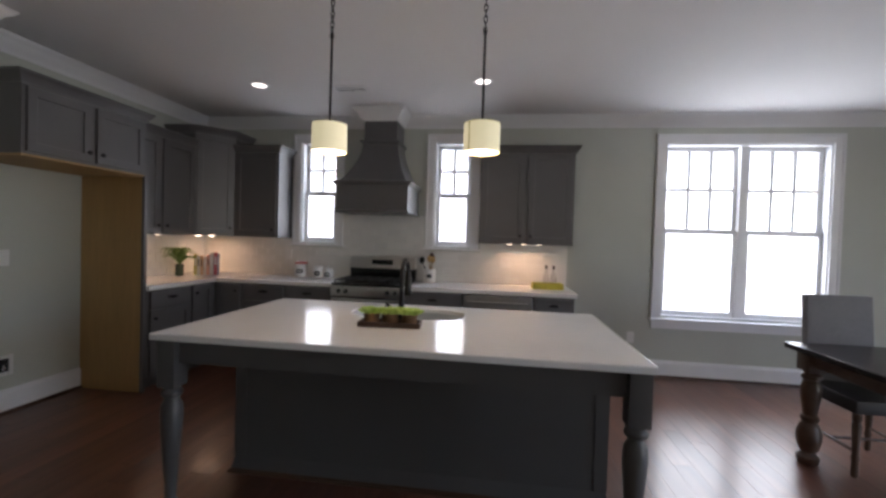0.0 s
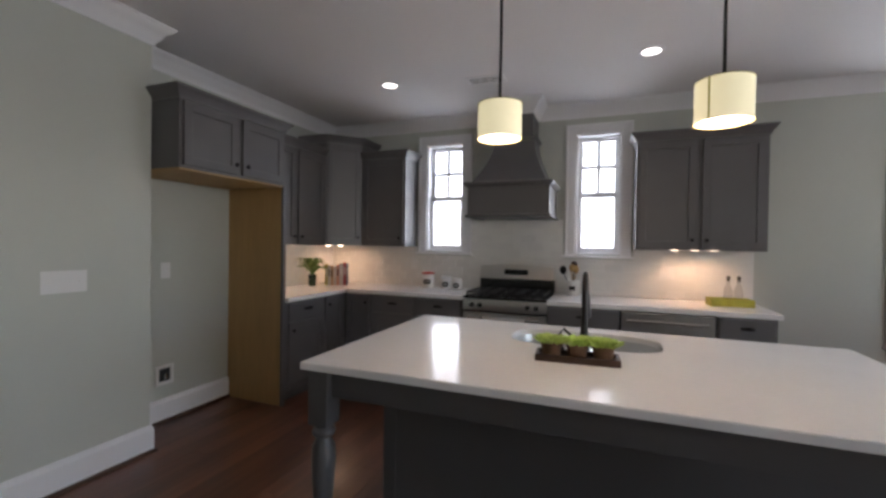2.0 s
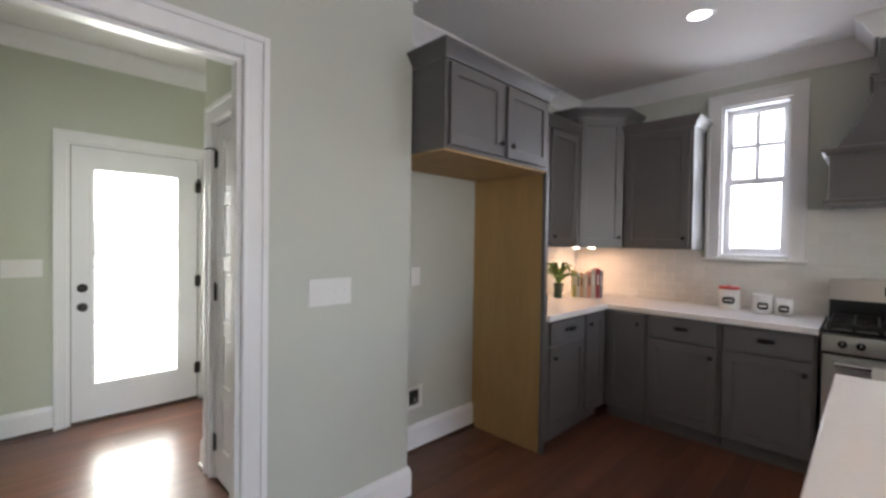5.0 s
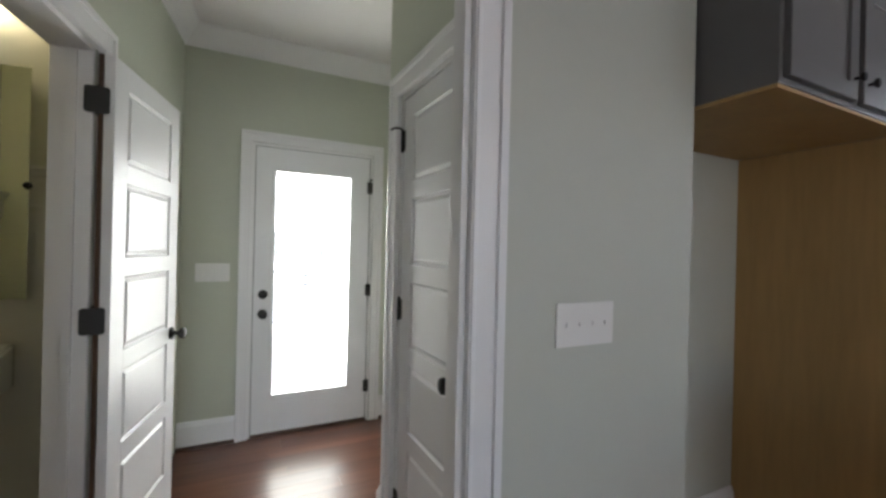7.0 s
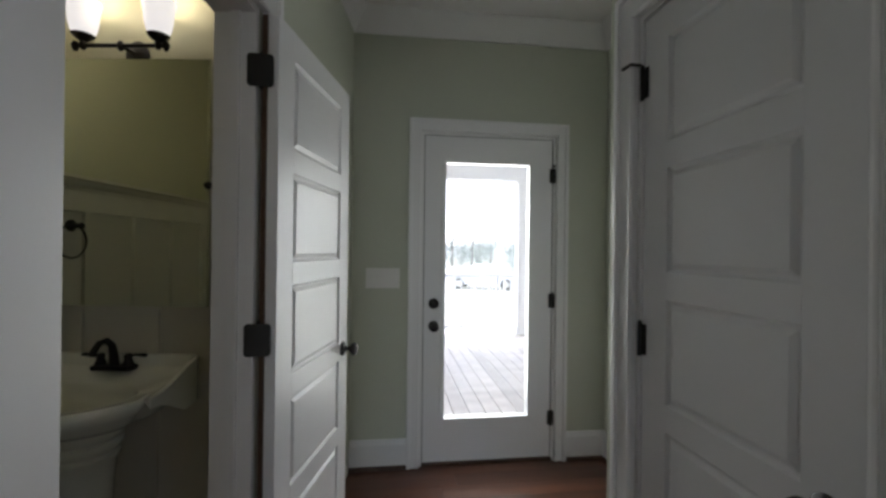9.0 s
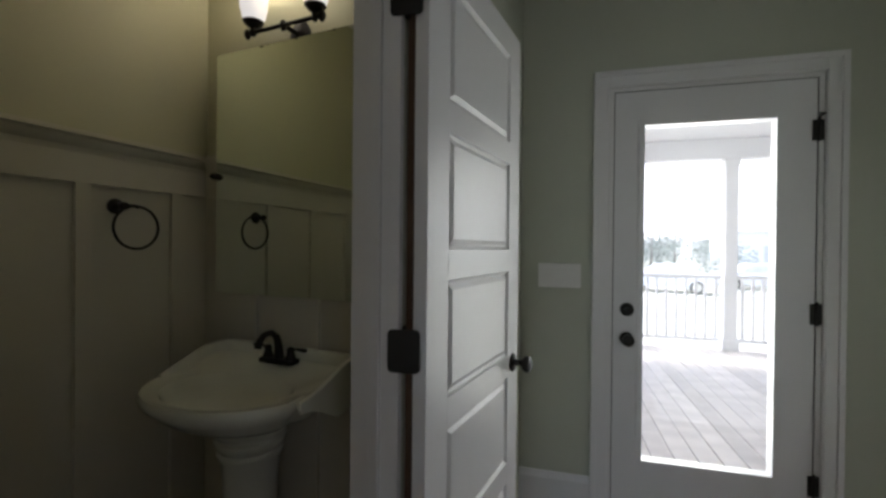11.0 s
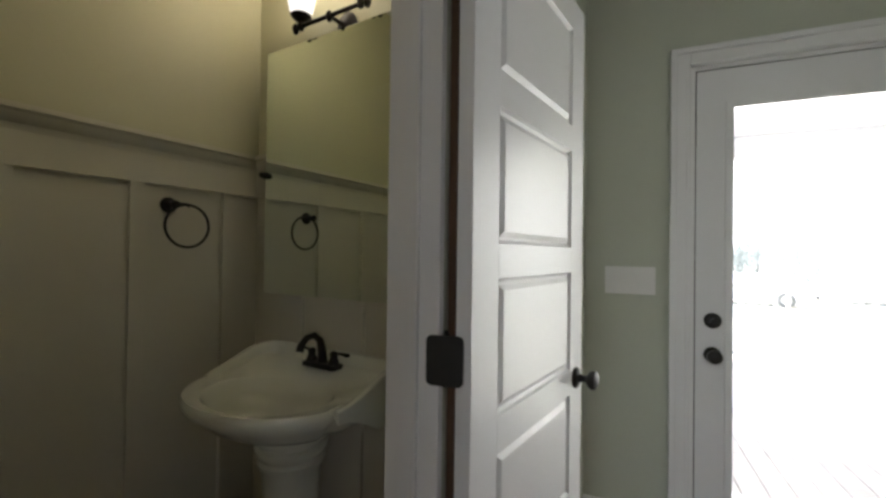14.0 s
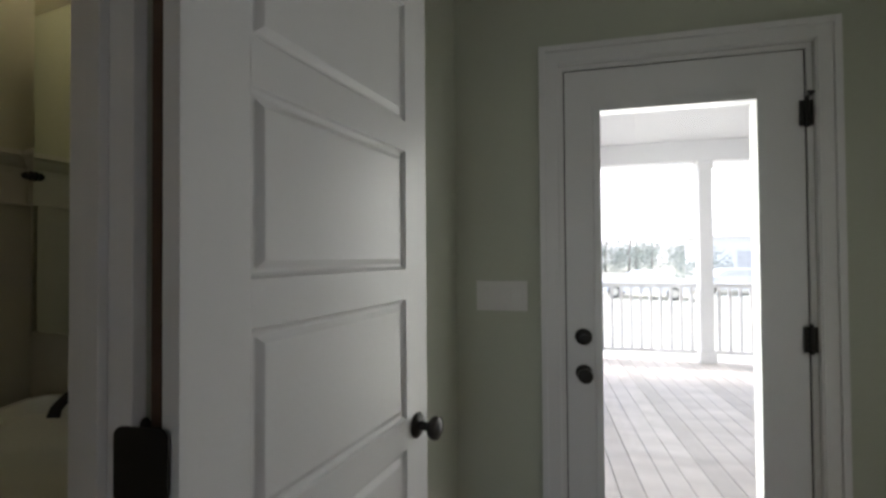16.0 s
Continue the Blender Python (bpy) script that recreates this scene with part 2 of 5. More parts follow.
def tube(bm, pts, r, seg=8, closed=False):
    pts = [Vector(p) for p in pts]
    rings = []
    n = len(pts)
    up = Vector((0, 0, 1))
    for i, p in enumerate(pts):
        if closed:
            d = (pts[(i + 1) % n] - pts[i - 1]).normalized()
        else:
            d = (pts[min(i + 1, n - 1)] - pts[max(i - 1, 0)]).normalized()
        side = d.cross(up)
        if side.length < 0.05:
            side = d.cross(Vector((1, 0, 0)))
        side.normalize()
        up = side.cross(d).normalized()
        rad = r[i] if isinstance(r, (list, tuple)) else r
        rings.append([bm.verts.new(p + rad * (math.cos(2 * math.pi * k / seg) * side + math.sin(2 * math.pi * k / seg) * up)) for k in range(seg)])
    pairs = list(zip(rings, rings[1:])) + ([(rings[-1], rings[0])] if closed else [])
    for a, b in pairs:
        for k in range(seg):
            bm.faces.new((a[k], a[(k + 1) % seg], b[(k + 1) % seg], b[k]))
    if not closed:
        bm.faces.new(rings[0][::-1])
        bm.faces.new(rings[-1])
    return bm


def TB(pts, r, seg=8, closed=False):
    return tube(bmesh.new(), pts, r, seg, closed)


def sweep(bm, pts, prof, closed=False, m=None):
    """A moulding along a plan line; the profile's first number goes to the line's left, the second up."""
    pts = [Vector(p) for p in pts]
    n = len(pts)
    rings = []
    for i in range(n):
        a = pts[i] - pts[i - 1] if (i or closed) else pts[1] - pts[0]
        b = pts[(i + 1) % n] - pts[i] if (i < n - 1 or closed) else a
        a, b = a.normalized(), b.normalized()
        na, nb = Vector((-a.y, a.x)), Vector((-b.y, b.x))
        mit = (na + nb).normalized()
        mit /= max(0.2, mit.dot(na))
        ring = []
        for o, z in prof:
            v = Vector((pts[i].x + mit.x * o, pts[i].y + mit.y * o, z))
            ring.append(bm.verts.new(m @ v if m is not None else v))
        rings.append(ring)
    k = len(prof)
    for a, b in list(zip(rings, rings[1:])) + ([(rings[-1], rings[0])] if closed else []):
        for j in range(k):
            bm.faces.new((a[j], a[(j + 1) % k], b[(j + 1) % k], b[j]))
    if not closed:
        bm.faces.new(rings[0][::-1])
        bm.faces.new(rings[-1])
    return bm


def wall_x(bm, y0, y1, x0, x1, z0, z1, holes=(), m=None):
    """A wall along x, with holes (x0, x1, z0, z1) right through it."""
    x = x0
    for a, b, c, d in sorted(holes):
        if a > x:
            bx(bm, x, a, y0, y1, z0, z1, m=m)
        if c > z0:
            bx(bm, a, b, y0, y1, z0, c, m=m)
        if d < z1:
            bx(bm, a, b, y0, y1, d, z1, m=m)
        x = b
    if x < x1:
        bx(bm, x, x1, y0, y1, z0, z1, m=m)
    return bm


SWAP = Matrix(((0, 1, 0, 0), (1, 0, 0, 0), (0, 0, 1, 0), (0, 0, 0, 1)))


def wall_y(bm, x0, x1, y0, y1, z0, z1, holes=()):
    return wall_x(bm, x0, x1, y0, y1, z0, z1, holes, m=SWAP)


def setting(name, bm, material, label, category="", smooth=False):
    return tagged(part(name, bm, material, None, "", smooth), label, category or name.split("_")[0], kind="structure")


# ---- plan ----
NY, WX, JX, CZ = 4.755, -3.25, -2.875, 2.775   # north wall, alcove wall, jog wall, ceiling
WT = 0.06                                      # the partition round the hall opening
EX = -5.225                                    # porch wall
HY, HY2 = 1.57, 2.22                           # hall's closet wall and the wall past it
BATH = pose(-3.948, 0.426, 0, 0, 0, -7.5)       # the bath wall stands at a slight angle
EASTX, SOUTHY = 5.6, -3.2
JOGY = 2.25                                    # end of the jog wall

# walls
WIN_L, WIN_M, WIN_R = (-2.0, -1.565, 1.31, 2.49), (-0.4, 0.02, 1.31, 2.49), (2.065, 3.658, 0.648, 2.485)
setting("wall_north", wall_x(bmesh.new(), NY, NY + 0.16, EX, EASTX + 0.12, 0, CZ, [WIN_L, WIN_M, WIN_R]), SAGE, "sage-grey painted kitchen wall with three windows", "wall")
setting("wall_alcove", wall_y(bmesh.new(), WX - 0.12, WX, HY2 + 0.05, NY, 0, CZ), SAGE, "sage-grey painted wall behind the cabinets", "wall")
DOORWAY = (0.455, 1.386, 0, 2.09)
_w = wall_y(bmesh.new(), JX - WT, JX, SOUTHY, JOGY, 0, CZ, [DOORWAY])
bx(_w, WX, JX - WT, JOGY - 0.12, JOGY, 0, CZ)
setting("wall_west", _w, SAGE, "sage-grey painted wall with a cased opening", "wall")
setting("wall_east", wall_y(bmesh.new(), EASTX, EASTX + 0.12, SOUTHY, NY, 0, CZ, [(-1.2, 1.5, 0.1, 2.45)]), SAGE, "plain painted wall closing the dining side", "wall")
setting("wall_south", wall_x(bmesh.new(), SOUTHY - 0.12, SOUTHY, EX, EASTX + 0.12, 0, CZ), SAGE, "plain painted wall closing the room", "wall")
CLOSET = (-3.812, -3.168, 0, 2.05)
setting("wall_closet", wall_x(bmesh.new(), HY, HY + 0.11, -3.98, JX - WT, 0, CZ, [CLOSET]), HALLSAGE, "sage-green hall wall with a closet door", "wall")
_w = B(-3.98, -3.87, HY + 0.11, HY2 + 0.05, 0, CZ)
bx(_w, -3.87, JX - WT, 2.05, 2.16, 0, CZ)
setting("wall_closet_inner", _w, SAGE, "closet side and back walls", "wall")
setting("wall_hall_far", wall_x(bmesh.new(), HY2, HY2 + 0.11, EX - 0.15, -3.87, 0, CZ, [(-4.98, -4.2, 0, 2.05)]), HALLSAGE, "sage-green hall wall with a cased door", "wall")
PORCHDOOR = (1.012, 1.878, 0, 2.072)
setting("wall_porch", wall_y(bmesh.new(), EX - 0.15, EX, SOUTHY - 0.12, NY + 0.16, 0, CZ, [PORCHDOOR]), HALLSAGE, "sage-green end wall with a glazed door", "wall")
BATHDOOR = (0.0, 0.77, 0, 2.06)
_w = wall_x(bmesh.new(), -0.126, 0, -1.36, 0.9, 0, CZ, [BATHDOOR], m=BATH)
setting("wall_bath_door", _w, HALLSAGE, "sage-green hall wall with the bathroom doorway", "wall")
setting("ceiling", B(EX - 0.15, EASTX + 0.12, SOUTHY - 0.12, NY + 0.16, CZ, CZ + 0.12), CEIL, "flat off-white painted ceiling", "ceiling")
setting("floor", B(EX - 0.1, EASTX + 0.12, SOUTHY - 0.12, NY + 0.16, -0.15, -0.014), SHOE, "dark wood subfloor under the boards", "floor")

# crown, baseboards
CROWN = [(0, CZ - 0.125), (0.012, CZ - 0.125), (0.016, CZ - 0.105), (0.035, CZ - 0.085), (0.055, CZ - 0.045), (0.085, CZ - 0.025), (0.092, CZ - 0.012), (0.1, CZ - 0.01), (0.1, CZ), (0, CZ)]
HOODX0, HOODX1, HOODY = -1.15, -0.77, 4.4
setting("crown_kitchen", sweep(bmesh.new(), [(JX, SOUTHY), (EASTX, SOUTHY), (EASTX, NY), (HOODX1, NY), (HOODX1, HOODY), (HOODX0, HOODY), (HOODX0, NY), (WX, NY), (WX, JOGY), (JX, JOGY)], CROWN, closed=True), TRIM, "white crown moulding round the kitchen ceiling", "trim", True)
_bath_far = BATH @ Vector((-1.26, 0, 0))
_bath_near = BATH @ Vector((0.96, 0, 0))
HALL = [(JX - WT, _bath_near.y), (JX - WT, HY), (-3.98, HY), (-3.98, HY2), (EX, HY2), (EX, _bath_far.y)]
setting("crown_hall", sweep(bmesh.new(), HALL, CROWN, closed=True), TRIM, "white crown moulding round the hall ceiling", "trim", True)
BASE = [(0, 0), (0.018, 0), (0.018, 0.15), (0.012, 0.165), (0.008, 0.18), (0, 0.18)]
SHOEP = [(0.018, 0), (0.034, 0), (0.033, 0.012), (0.028, 0.02), (0.018, 0.024)]


def baseboard(name, pts, m=None):
    setting(name, sweep(bmesh.new(), pts, BASE, m=m), TRIM, "tall white painted baseboard", "baseboard")
    setting(name.replace("baseboard", "trim_shoe"), sweep(bmesh.new(), pts, SHOEP, m=m), SHOE, "dark stained shoe moulding along the floor", "trim")


baseboard("baseboard_north", [(EASTX, NY), (1.09, NY)])
baseboard("baseboard_alcove", [(WX, 3.2), (WX, JOGY), (JX, JOGY), (JX, 1.487)])
baseboard("baseboard_west", [(JX, 0.354), (JX, SOUTHY)])
baseboard("baseboard_hall_left", [(EX, 0.935), (EX, _bath_far.y + 0.002)])
baseboard("baseboard_hall_corner", [(-3.912, HY), (-3.98, HY), (-3.98, HY2), (-4.1, HY2)])
baseboard("baseboard_hall_closet", [(JX - WT, HY), (-3.068, HY)])
baseboard("baseboard_hall_right", [(-5.07, HY2), (EX, HY2), (EX, 1.96)])


def casing(name, m, w, h, width=0.095, sill=False, label="white painted door casing", z0=0.0):
    """Flat casing with a back band round an opening w wide and h high; the opening's left foot is the origin, the room is at -y."""
    bm = bmesh.new()
    for a, b, c, d in ((-width, 0, z0, h + width), (w, w + width, z0, h + width), (0, w, h, h + width)):
        bx(bm, a, b, -0.02, 0, c, d, 0.003, m)
    for a, b, c, d in ((-width - 0.012, -width + 0.012, z0, h + width + 0.012), (w + width - 0.012, w + width + 0.012, z0, h + width + 0.012), (-width + 0.012, w + width - 0.012, h + width - 0.012, h + width + 0.012)):
        bx(bm, a, b, -0.03, 0, c, d, 0.004, m)
    for a, b, c, d in ((-0.016, -0.004, z0, h + 0.016), (w + 0.004, w + 0.016, z0, h + 0.016), (-0.004, w + 0.004, h + 0.004, h + 0.016)):
        bx(bm, a, b, -0.025, 0, c, d, 0.003, m)
    return setting(name, bm, TRIM, label, "trim")


def jamb(name, m, w, h, depth):
    bm = bmesh.new()
    bx(bm, 0, 0.018, 0, depth, 0, h, 0.002, m)
    bx(bm, w - 0.018, w, 0, depth, 0, h, 0.002, m)
    bx(bm, 0.018, w - 0.018, 0, depth, h - 0.018, h, 0.002, m)
    return setting(name, bm, TRIM, "white painted door jamb", "trim")


casing("trim_opening", pose(JX, 0.455, 0, 0, 0, 90), 0.931, 2.09, 0.086, label="white casing round the hall opening")
jamb("trim_opening_jamb", pose(JX, 0.455, 0, 0, 0, 90), 0.931, 2.09, WT)
casing("trim_opening_hall", pose(JX - WT, 1.386, 0, 0, 0, -90), 0.931, 2.09, 0.085, label="white casing round the hall opening")
casing("trim_porch_door", pose(EX, 1.012, 0, 0, 0, 90), 0.866, 2.072, 0.064, label="white casing round the porch door")
jamb("trim_porch_jamb", pose(EX, 1.012, 0, 0, 0, 90), 0.866, 2.072, 0.15)
casing("trim_closet_door", pose(-3.812, HY, 0), 0.644, 2.05, 0.085, label="white casing round the closet door")
jamb("trim_closet_jamb", pose(-3.812, HY, 0), 0.644, 2.05, 0.11)
casing("trim_hall_door", pose(-4.98, HY2, 0), 0.78, 2.05, 0.085, label="white casing round the side door")
jamb("trim_hall_jamb", pose(-4.98, HY2, 0), 0.78, 2.05, 0.11)
casing("trim_bath_door", BATH @ pose(0.775, 0, 0, 0, 0, 180), 0.793, 2.06, 0.085, label="white casing round the bathroom door")
jamb("trim_bath_jamb", BATH @ pose(0.77, 0, 0, 0, 0, 180), 0.77, 2.06, 0.128)


def window(name, hole, cols, units, label, stool):
    """A double-hung window in the north wall: cased, with muntins in the upper sashes."""
    x0, x1, z0, z1 = hole
    w = tagged(new(name), label, "window", kind="structure")
    bm = bmesh.new()
    c = 0.085
    for a, b, d, e in ((x0 - c, x0, z0 - 0.02, z1 + c), (x1, x1 + c, z0 - 0.02, z1 + c), (x0, x1, z1, z1 + c)):
        bx(bm, a, b, NY - 0.02, NY, d, e, 0.003)
    for a, b, d, e in ((x0 - c - 0.01, x0 - c + 0.012, z0 - 0.02, z1 + c + 0.01), (x1 + c - 0.012, x1 + c + 0.01, z0 - 0.02, z1 + c + 0.01), (x0 - c + 0.012, x1 + c - 0.012, z1 + c - 0.012, z1 + c + 0.01)):
        bx(bm, a, b, NY - 0.032, NY, d, e, 0.004)
    part("window_casing", bm, TRIM, w)
    bm = bmesh.new()
    for a, b, d, e in ((x0, x0 + 0.016, z0, z1), (x1 - 0.016, x1, z0, z1), (x0 + 0.016, x1 - 0.016, z1 - 0.016, z1), (x0 + 0.016, x1 - 0.016, z0, z0 + 0.016)):
        bx(bm, a, b, NY + 0.001, NY + 0.159, d, e)
    part("window_frame", bm, TRIM, w)
    part("window_sill", B(x0 - c - 0.03, x1 + c + 0.03, NY - 0.055 - stool, NY - 0.003, z0 - 0.035, z0 - 0.012, 0.006), TRIM, w)
    if stool:
        part("apron", B(x0 - c, x1 + c, NY - 0.022, NY, z0 - 0.125, z0 - 0.036, 0.004), TRIM, w)
    span = (x1 - x0 - 0.032) / units
    zm = (z0 + z1) / 2 + 0.0
    for u in range(units):
        a, b = x0 + 0.016 + u * span, x0 + 0.016 + (u + 1) * span
        if u:
            part("mullion", B(a - 0.035, a + 0.035, NY + 0.045, NY + 0.13, z0 + 0.016, z1 - 0.016, 0.004), TRIM, w)
            a += 0.036
        if u < units - 1:
            b -= 0.036
        for up in (0, 1):
            d, e = (zm - 0.016, z1 - 0.016) if up else (z0 + 0.017, zm + 0.016)
            y0 = NY + (0.1 if up else 0.062)
            bm = bmesh.new()
            r = 0.044
            for p, q, g, h in ((a, a + r, d, e), (b - r, b, d, e), (a + r, b - r, d, d + (r if up else 0.05)), (a + r, b - r, e - r, e)):
                bx(bm, p, q, y0, y0 + 0.034, g, h, 0.003)
            s = part("sash", bm, TRIM, w, "upper sash" if up else "lower sash")
            if up:
                for k in range(1, cols):
                    xm = a + r + (b - a - 2 * r) * k / cols
                    part("muntin", B(xm - 0.016, xm + 0.016, y0 + 0.004, y0 + 0.03, d + r, e - r, 0.003), TRIM, s)
                zc = (d + e) / 2
                part("muntin", B(a + r, b - r, y0 + 0.006, y0 + 0.028, zc - 0.016, zc + 0.016, 0.003), TRIM, s)
            g = part("pane", B(a + r, b - r, y0 + 0.015, y0 + 0.019, d + r, e - r), GLASS, s, "clear glass pane")
            g.visible_shadow = False
    return w


window("window_1", WIN_L, 2, 1, "narrow white double-hung window beside the range hood", 0)
window("window_2", WIN_M, 2, 1, "narrow white double-hung window beside the range hood", 0)
window("window_3", WIN_R, 3, 2, "wide white twin double-hung window", 0.02)

# ---- kitchen ----
def shaker(name, x0, x1, z0, z1, parent, y=0.0, rail=0.057, knob=None, pull=None, mat=None):
    """A shaker door or drawer front whose back lies at y, facing -y."""
    mat = mat or GREY
    bm = bmesh.new()
    flat = z1 - z0 < 0.2
    steps = [(0.0, -0.001), (0.0, -0.018), (0.002, -0.02)] + ([] if flat else [(rail - 0.002, -0.02), (rail, -0.018), (rail + 0.001, -0.011)])
    loops = [[bm.verts.new(p) for p in ((x0 + o, y + q, z0 + o), (x1 - o, y + q, z0 + o), (x1 - o, y + q, z1 - o), (x0 + o, y + q, z1 - o))] for o, q in steps]
    for a, b in zip(loops, loops[1:]):
        for k in range(4):
            bm.faces.new((a[k], a[(k + 1) % 4], b[(k + 1) % 4], b[k]))
    bm.faces.new(loops[0])
    bm.faces.new(loops[-1])
    d = part(name, bm, mat, parent)
    if knob:
        part("knob", L([(0.005, 0), (0.005, 0.012), (0.012, 0.016), (0.016, 0.022), (0.014, 0.029), (0.006, 0.032), (0, 0.032)], 14, pose(knob[0], y - 0.02, knob[1], 90)), BRONZE, d, "dark bronze knob", True)
    if pull:
        px, pz = pull
        bm = bmesh.new()
        lathe(bm, [(0.0, 0.001), (0.022, 0.004), (0.033, 0.012), (0.038, 0.02), (0.04, 0.024), (0.036, 0.024), (0.03, 0.014), (0, 0.006)], 16, pose(px, y - 0.045, pz - 0.006, 0, 0, 0) @ Matrix.Diagonal((1.15, 0.62, 0.9, 1)))
        bx(bm, px - 0.045, px + 0.045, y - 0.026, y - 0.02, pz - 0.006, pz + 0.018, 0.002)
        part("cup_pull", bm, BRONZE, d, "dark bronze cup pull", True)
    return d


CORN = [(0, -0.008), (0.012, -0.008), (0.014, 0.012), (0.03, 0.03), (0.044, 0.052), (0.05, 0.056), (0.05, 0.07), (0, 0.07)]


def upper_cabinet(m, w, depth, z0, z1, doors, label, strip=True, exposed=(True, True), bottom=None):
    """A wall cabinet; its left back foot is the origin, it faces -y."""
    c = thing("wall_cabinet", m, label, "cabinet", "grey wall cabinets")
    bm = B(0, w, -depth, 0, z0, z1, 0.002)
    part("body", bm, GREY, c)
    pts = [(w, 0), (w, -depth), (0, -depth), (0, 0)]
    if not exposed[0]:
        pts = pts[:3]
    if not exposed[1]:
        pts = pts[1:]
    part("cornice", sweep(bmesh.new(), pts[::-1], [(-o, z + z1 - 0.062) for o, z in CORN]), GREY, c, "", True)
    g = 0.004
    span = w / doors
    for k in range(doors):
        a, b = k * span + 0.022, (k + 1) * span - 0.022
        if doors > 1:
            kx = b - 0.03 if k == 0 else a + 0.03
        else:
            kx = b - 0.03
        shaker("door", a, b, z0 + 0.018, z1 - 0.085, c, -depth, knob=(kx, z0 + 0.085))
    if bottom:
        part("underside", B(0.004, w - 0.004, -depth + 0.004, -0.004, z0 - 0.012, z0 - 0.001), PLY, c, "bare plywood underside")
    if strip:
        for k in (-1, 0, 1):
            part("puck_lamp", L([(0, z0 - 0.005), (0.026, z0 - 0.005), (0.032, z0 - 0.001)], 18, pose(w * 0.5 + 0.15 * k, -depth * 0.5, 0)), STRIP, c, "lit warm under-cabinet light")
    return c


U_N = lambda x: pose(x, NY - 0.002, 0)
upper_cabinet(U_N(0.13), 0.96, 0.33, 1.37, 2.375, 2, "grey shaker wall cabinet with two doors beside the window", True)
upper_cabinet(U_N(-2.638), 0.528, 0.33, 1.36, 2.375, 1, "grey shaker wall cabinet with one door beside the window", False, (False, True))
upper_cabinet(pose(WX + 0.002, 3.23, 0, 0, 0, 90), 0.912, 0.325, 1.36, 2.375, 2, "grey shaker wall cabinet on the alcove wall", True, (False, False))
upper_cabinet(pose(WX + 0.002, JOGY + 0.012, 0, 0, 0, 90), 0.938, 0.61, 1.858, 2.368, 2, "grey shaker cabinet over the empty refrigerator space", False, (True, True), True)
# tall diagonal corner cabinet
_c = thing("corner_cabinet", pose(WX + 0.002, NY - 0.002, 0), "taller grey diagonal corner wall cabinet with one door", "cabinet", "grey wall cabinets")
bm = bmesh.new()
_plan = [(0, 0), (0, -0.61), (0.33, -0.61), (0.61, -0.33), (0.61, 0)]
_lo = [bm.verts.new((x, y, 1.36)) for x, y in _plan]
_hi = [bm.verts.new((x, y, 2.53)) for x, y in _plan]
bm.faces.new(_lo)
bm.faces.new(_hi)
for i in range(5):
    bm.faces.new((_lo[i], _lo[(i + 1) % 5], _hi[(i + 1) % 5], _hi[i]))
part("body", bm, GREY, _c)
part("cornice", sweep(bmesh.new(), _plan, [(-o, z + 2.468) for o, z in CORN]), GREY, _c, "", True)
_d = shaker("door", 0.02, 0.376, 1.378, 2.445, _c, 0, knob=(0.346, 1.45))
_d.matrix_basis = pose(0.33, -0.61, 0, 0, 0, 45)
for x, y in ((0.22, -0.4), (0.34, -0.34)):
    part("puck_lamp", L([(0, 1.346), (0.026, 1.346), (0.032, 1.359)], 18, pose(x, y, 0)), STRIP, _c, "lit warm under-cabinet light")


def base_cabinet(m, w, cols, label, depth=0.6, h=0.874, skip_drawer=False):
    """A base cabinet; left back foot at the origin, facing -y. cols: (x0, x1, with drawer, knob side)."""
    c = thing("base_cabinet", m, label, "cabinet", "grey base cabinets")
    bm = B(0, w, -depth, 0, 0.1, h, 0.002)
    bx(bm, 0.003, w - 0.003, -depth + 0.07, -0.003, 0, 0.1)
    part("body", bm, GREY, c)
    for a, b, drawer, side in cols:
        if drawer:
            shaker("drawer", a, b, 0.71, 0.86, c, -depth, pull=((a + b) / 2, 0.79))
        top = 0.695 if drawer else 0.86
        kx = b - 0.035 if side > 0 else a + 0.035
        shaker("door", a, b, 0.12, top, c, -depth, knob=(kx, top - 0.07))
    return c


base_cabinet(pose(-2.638, NY - 0.002, 0), 0.32, [(0.03, 0.3, False, 1)], "narrow grey corner base cabinet", 0.637)
base_cabinet(pose(-2.315, NY - 0.002, 0), 0.475, [(0.018, 0.457, True, 1)], "grey base cabinet with one drawer over a door", 0.637)
base_cabinet(pose(-1.837, NY - 0.002, 0), 0.487, [(0.018, 0.47, True, 1)], "grey base cabinet with one drawer over a door", 0.637)
base_cabinet(pose(-0.575, NY - 0.002, 0), 0.58, [(0.018, 0.56, True, -1)], "grey base cabinet beside the range", 0.637)
base_cabinet(pose(0.695, NY - 0.002, 0), 0.38, [(0.018, 0.36, True, -1)], "grey base cabinet at the counter's end", 0.637)
base_cabinet(pose(WX + 0.002, 3.232, 0, 0, 0, 90), 0.52, [(0.03, 0.5, True, -1)], "grey base cabinet beside the refrigerator space", 0.61)
base_cabinet(pose(WX + 0.002, 3.754, 0, 0, 0, 90), 0.362, [(0.014, 0.3, False, -1)], "grey corner base cabinet with a narrow door", 0.61)

# refrigerator side panel
_p = thing("refrigerator_panel", pose(0, 0, 0), "bare plywood side panel with a grey front edge", "panel")
part("panel", B(WX + 0.002, -2.662, 3.2, 3.222, 0.001, 1.845), PLY, _p)
part("edge_strip", B(-2.661, -2.634, 3.196, 3.227, 0.001, 1.857, 0.002), GREY, _p, "grey painted front edge")

# worktops
def slab(bm, x0, x1, y0, y1, z0=0.876, z1=0.915):
    return bx(bm, x0, x1, y0, y1, z0, z1, 0.004)


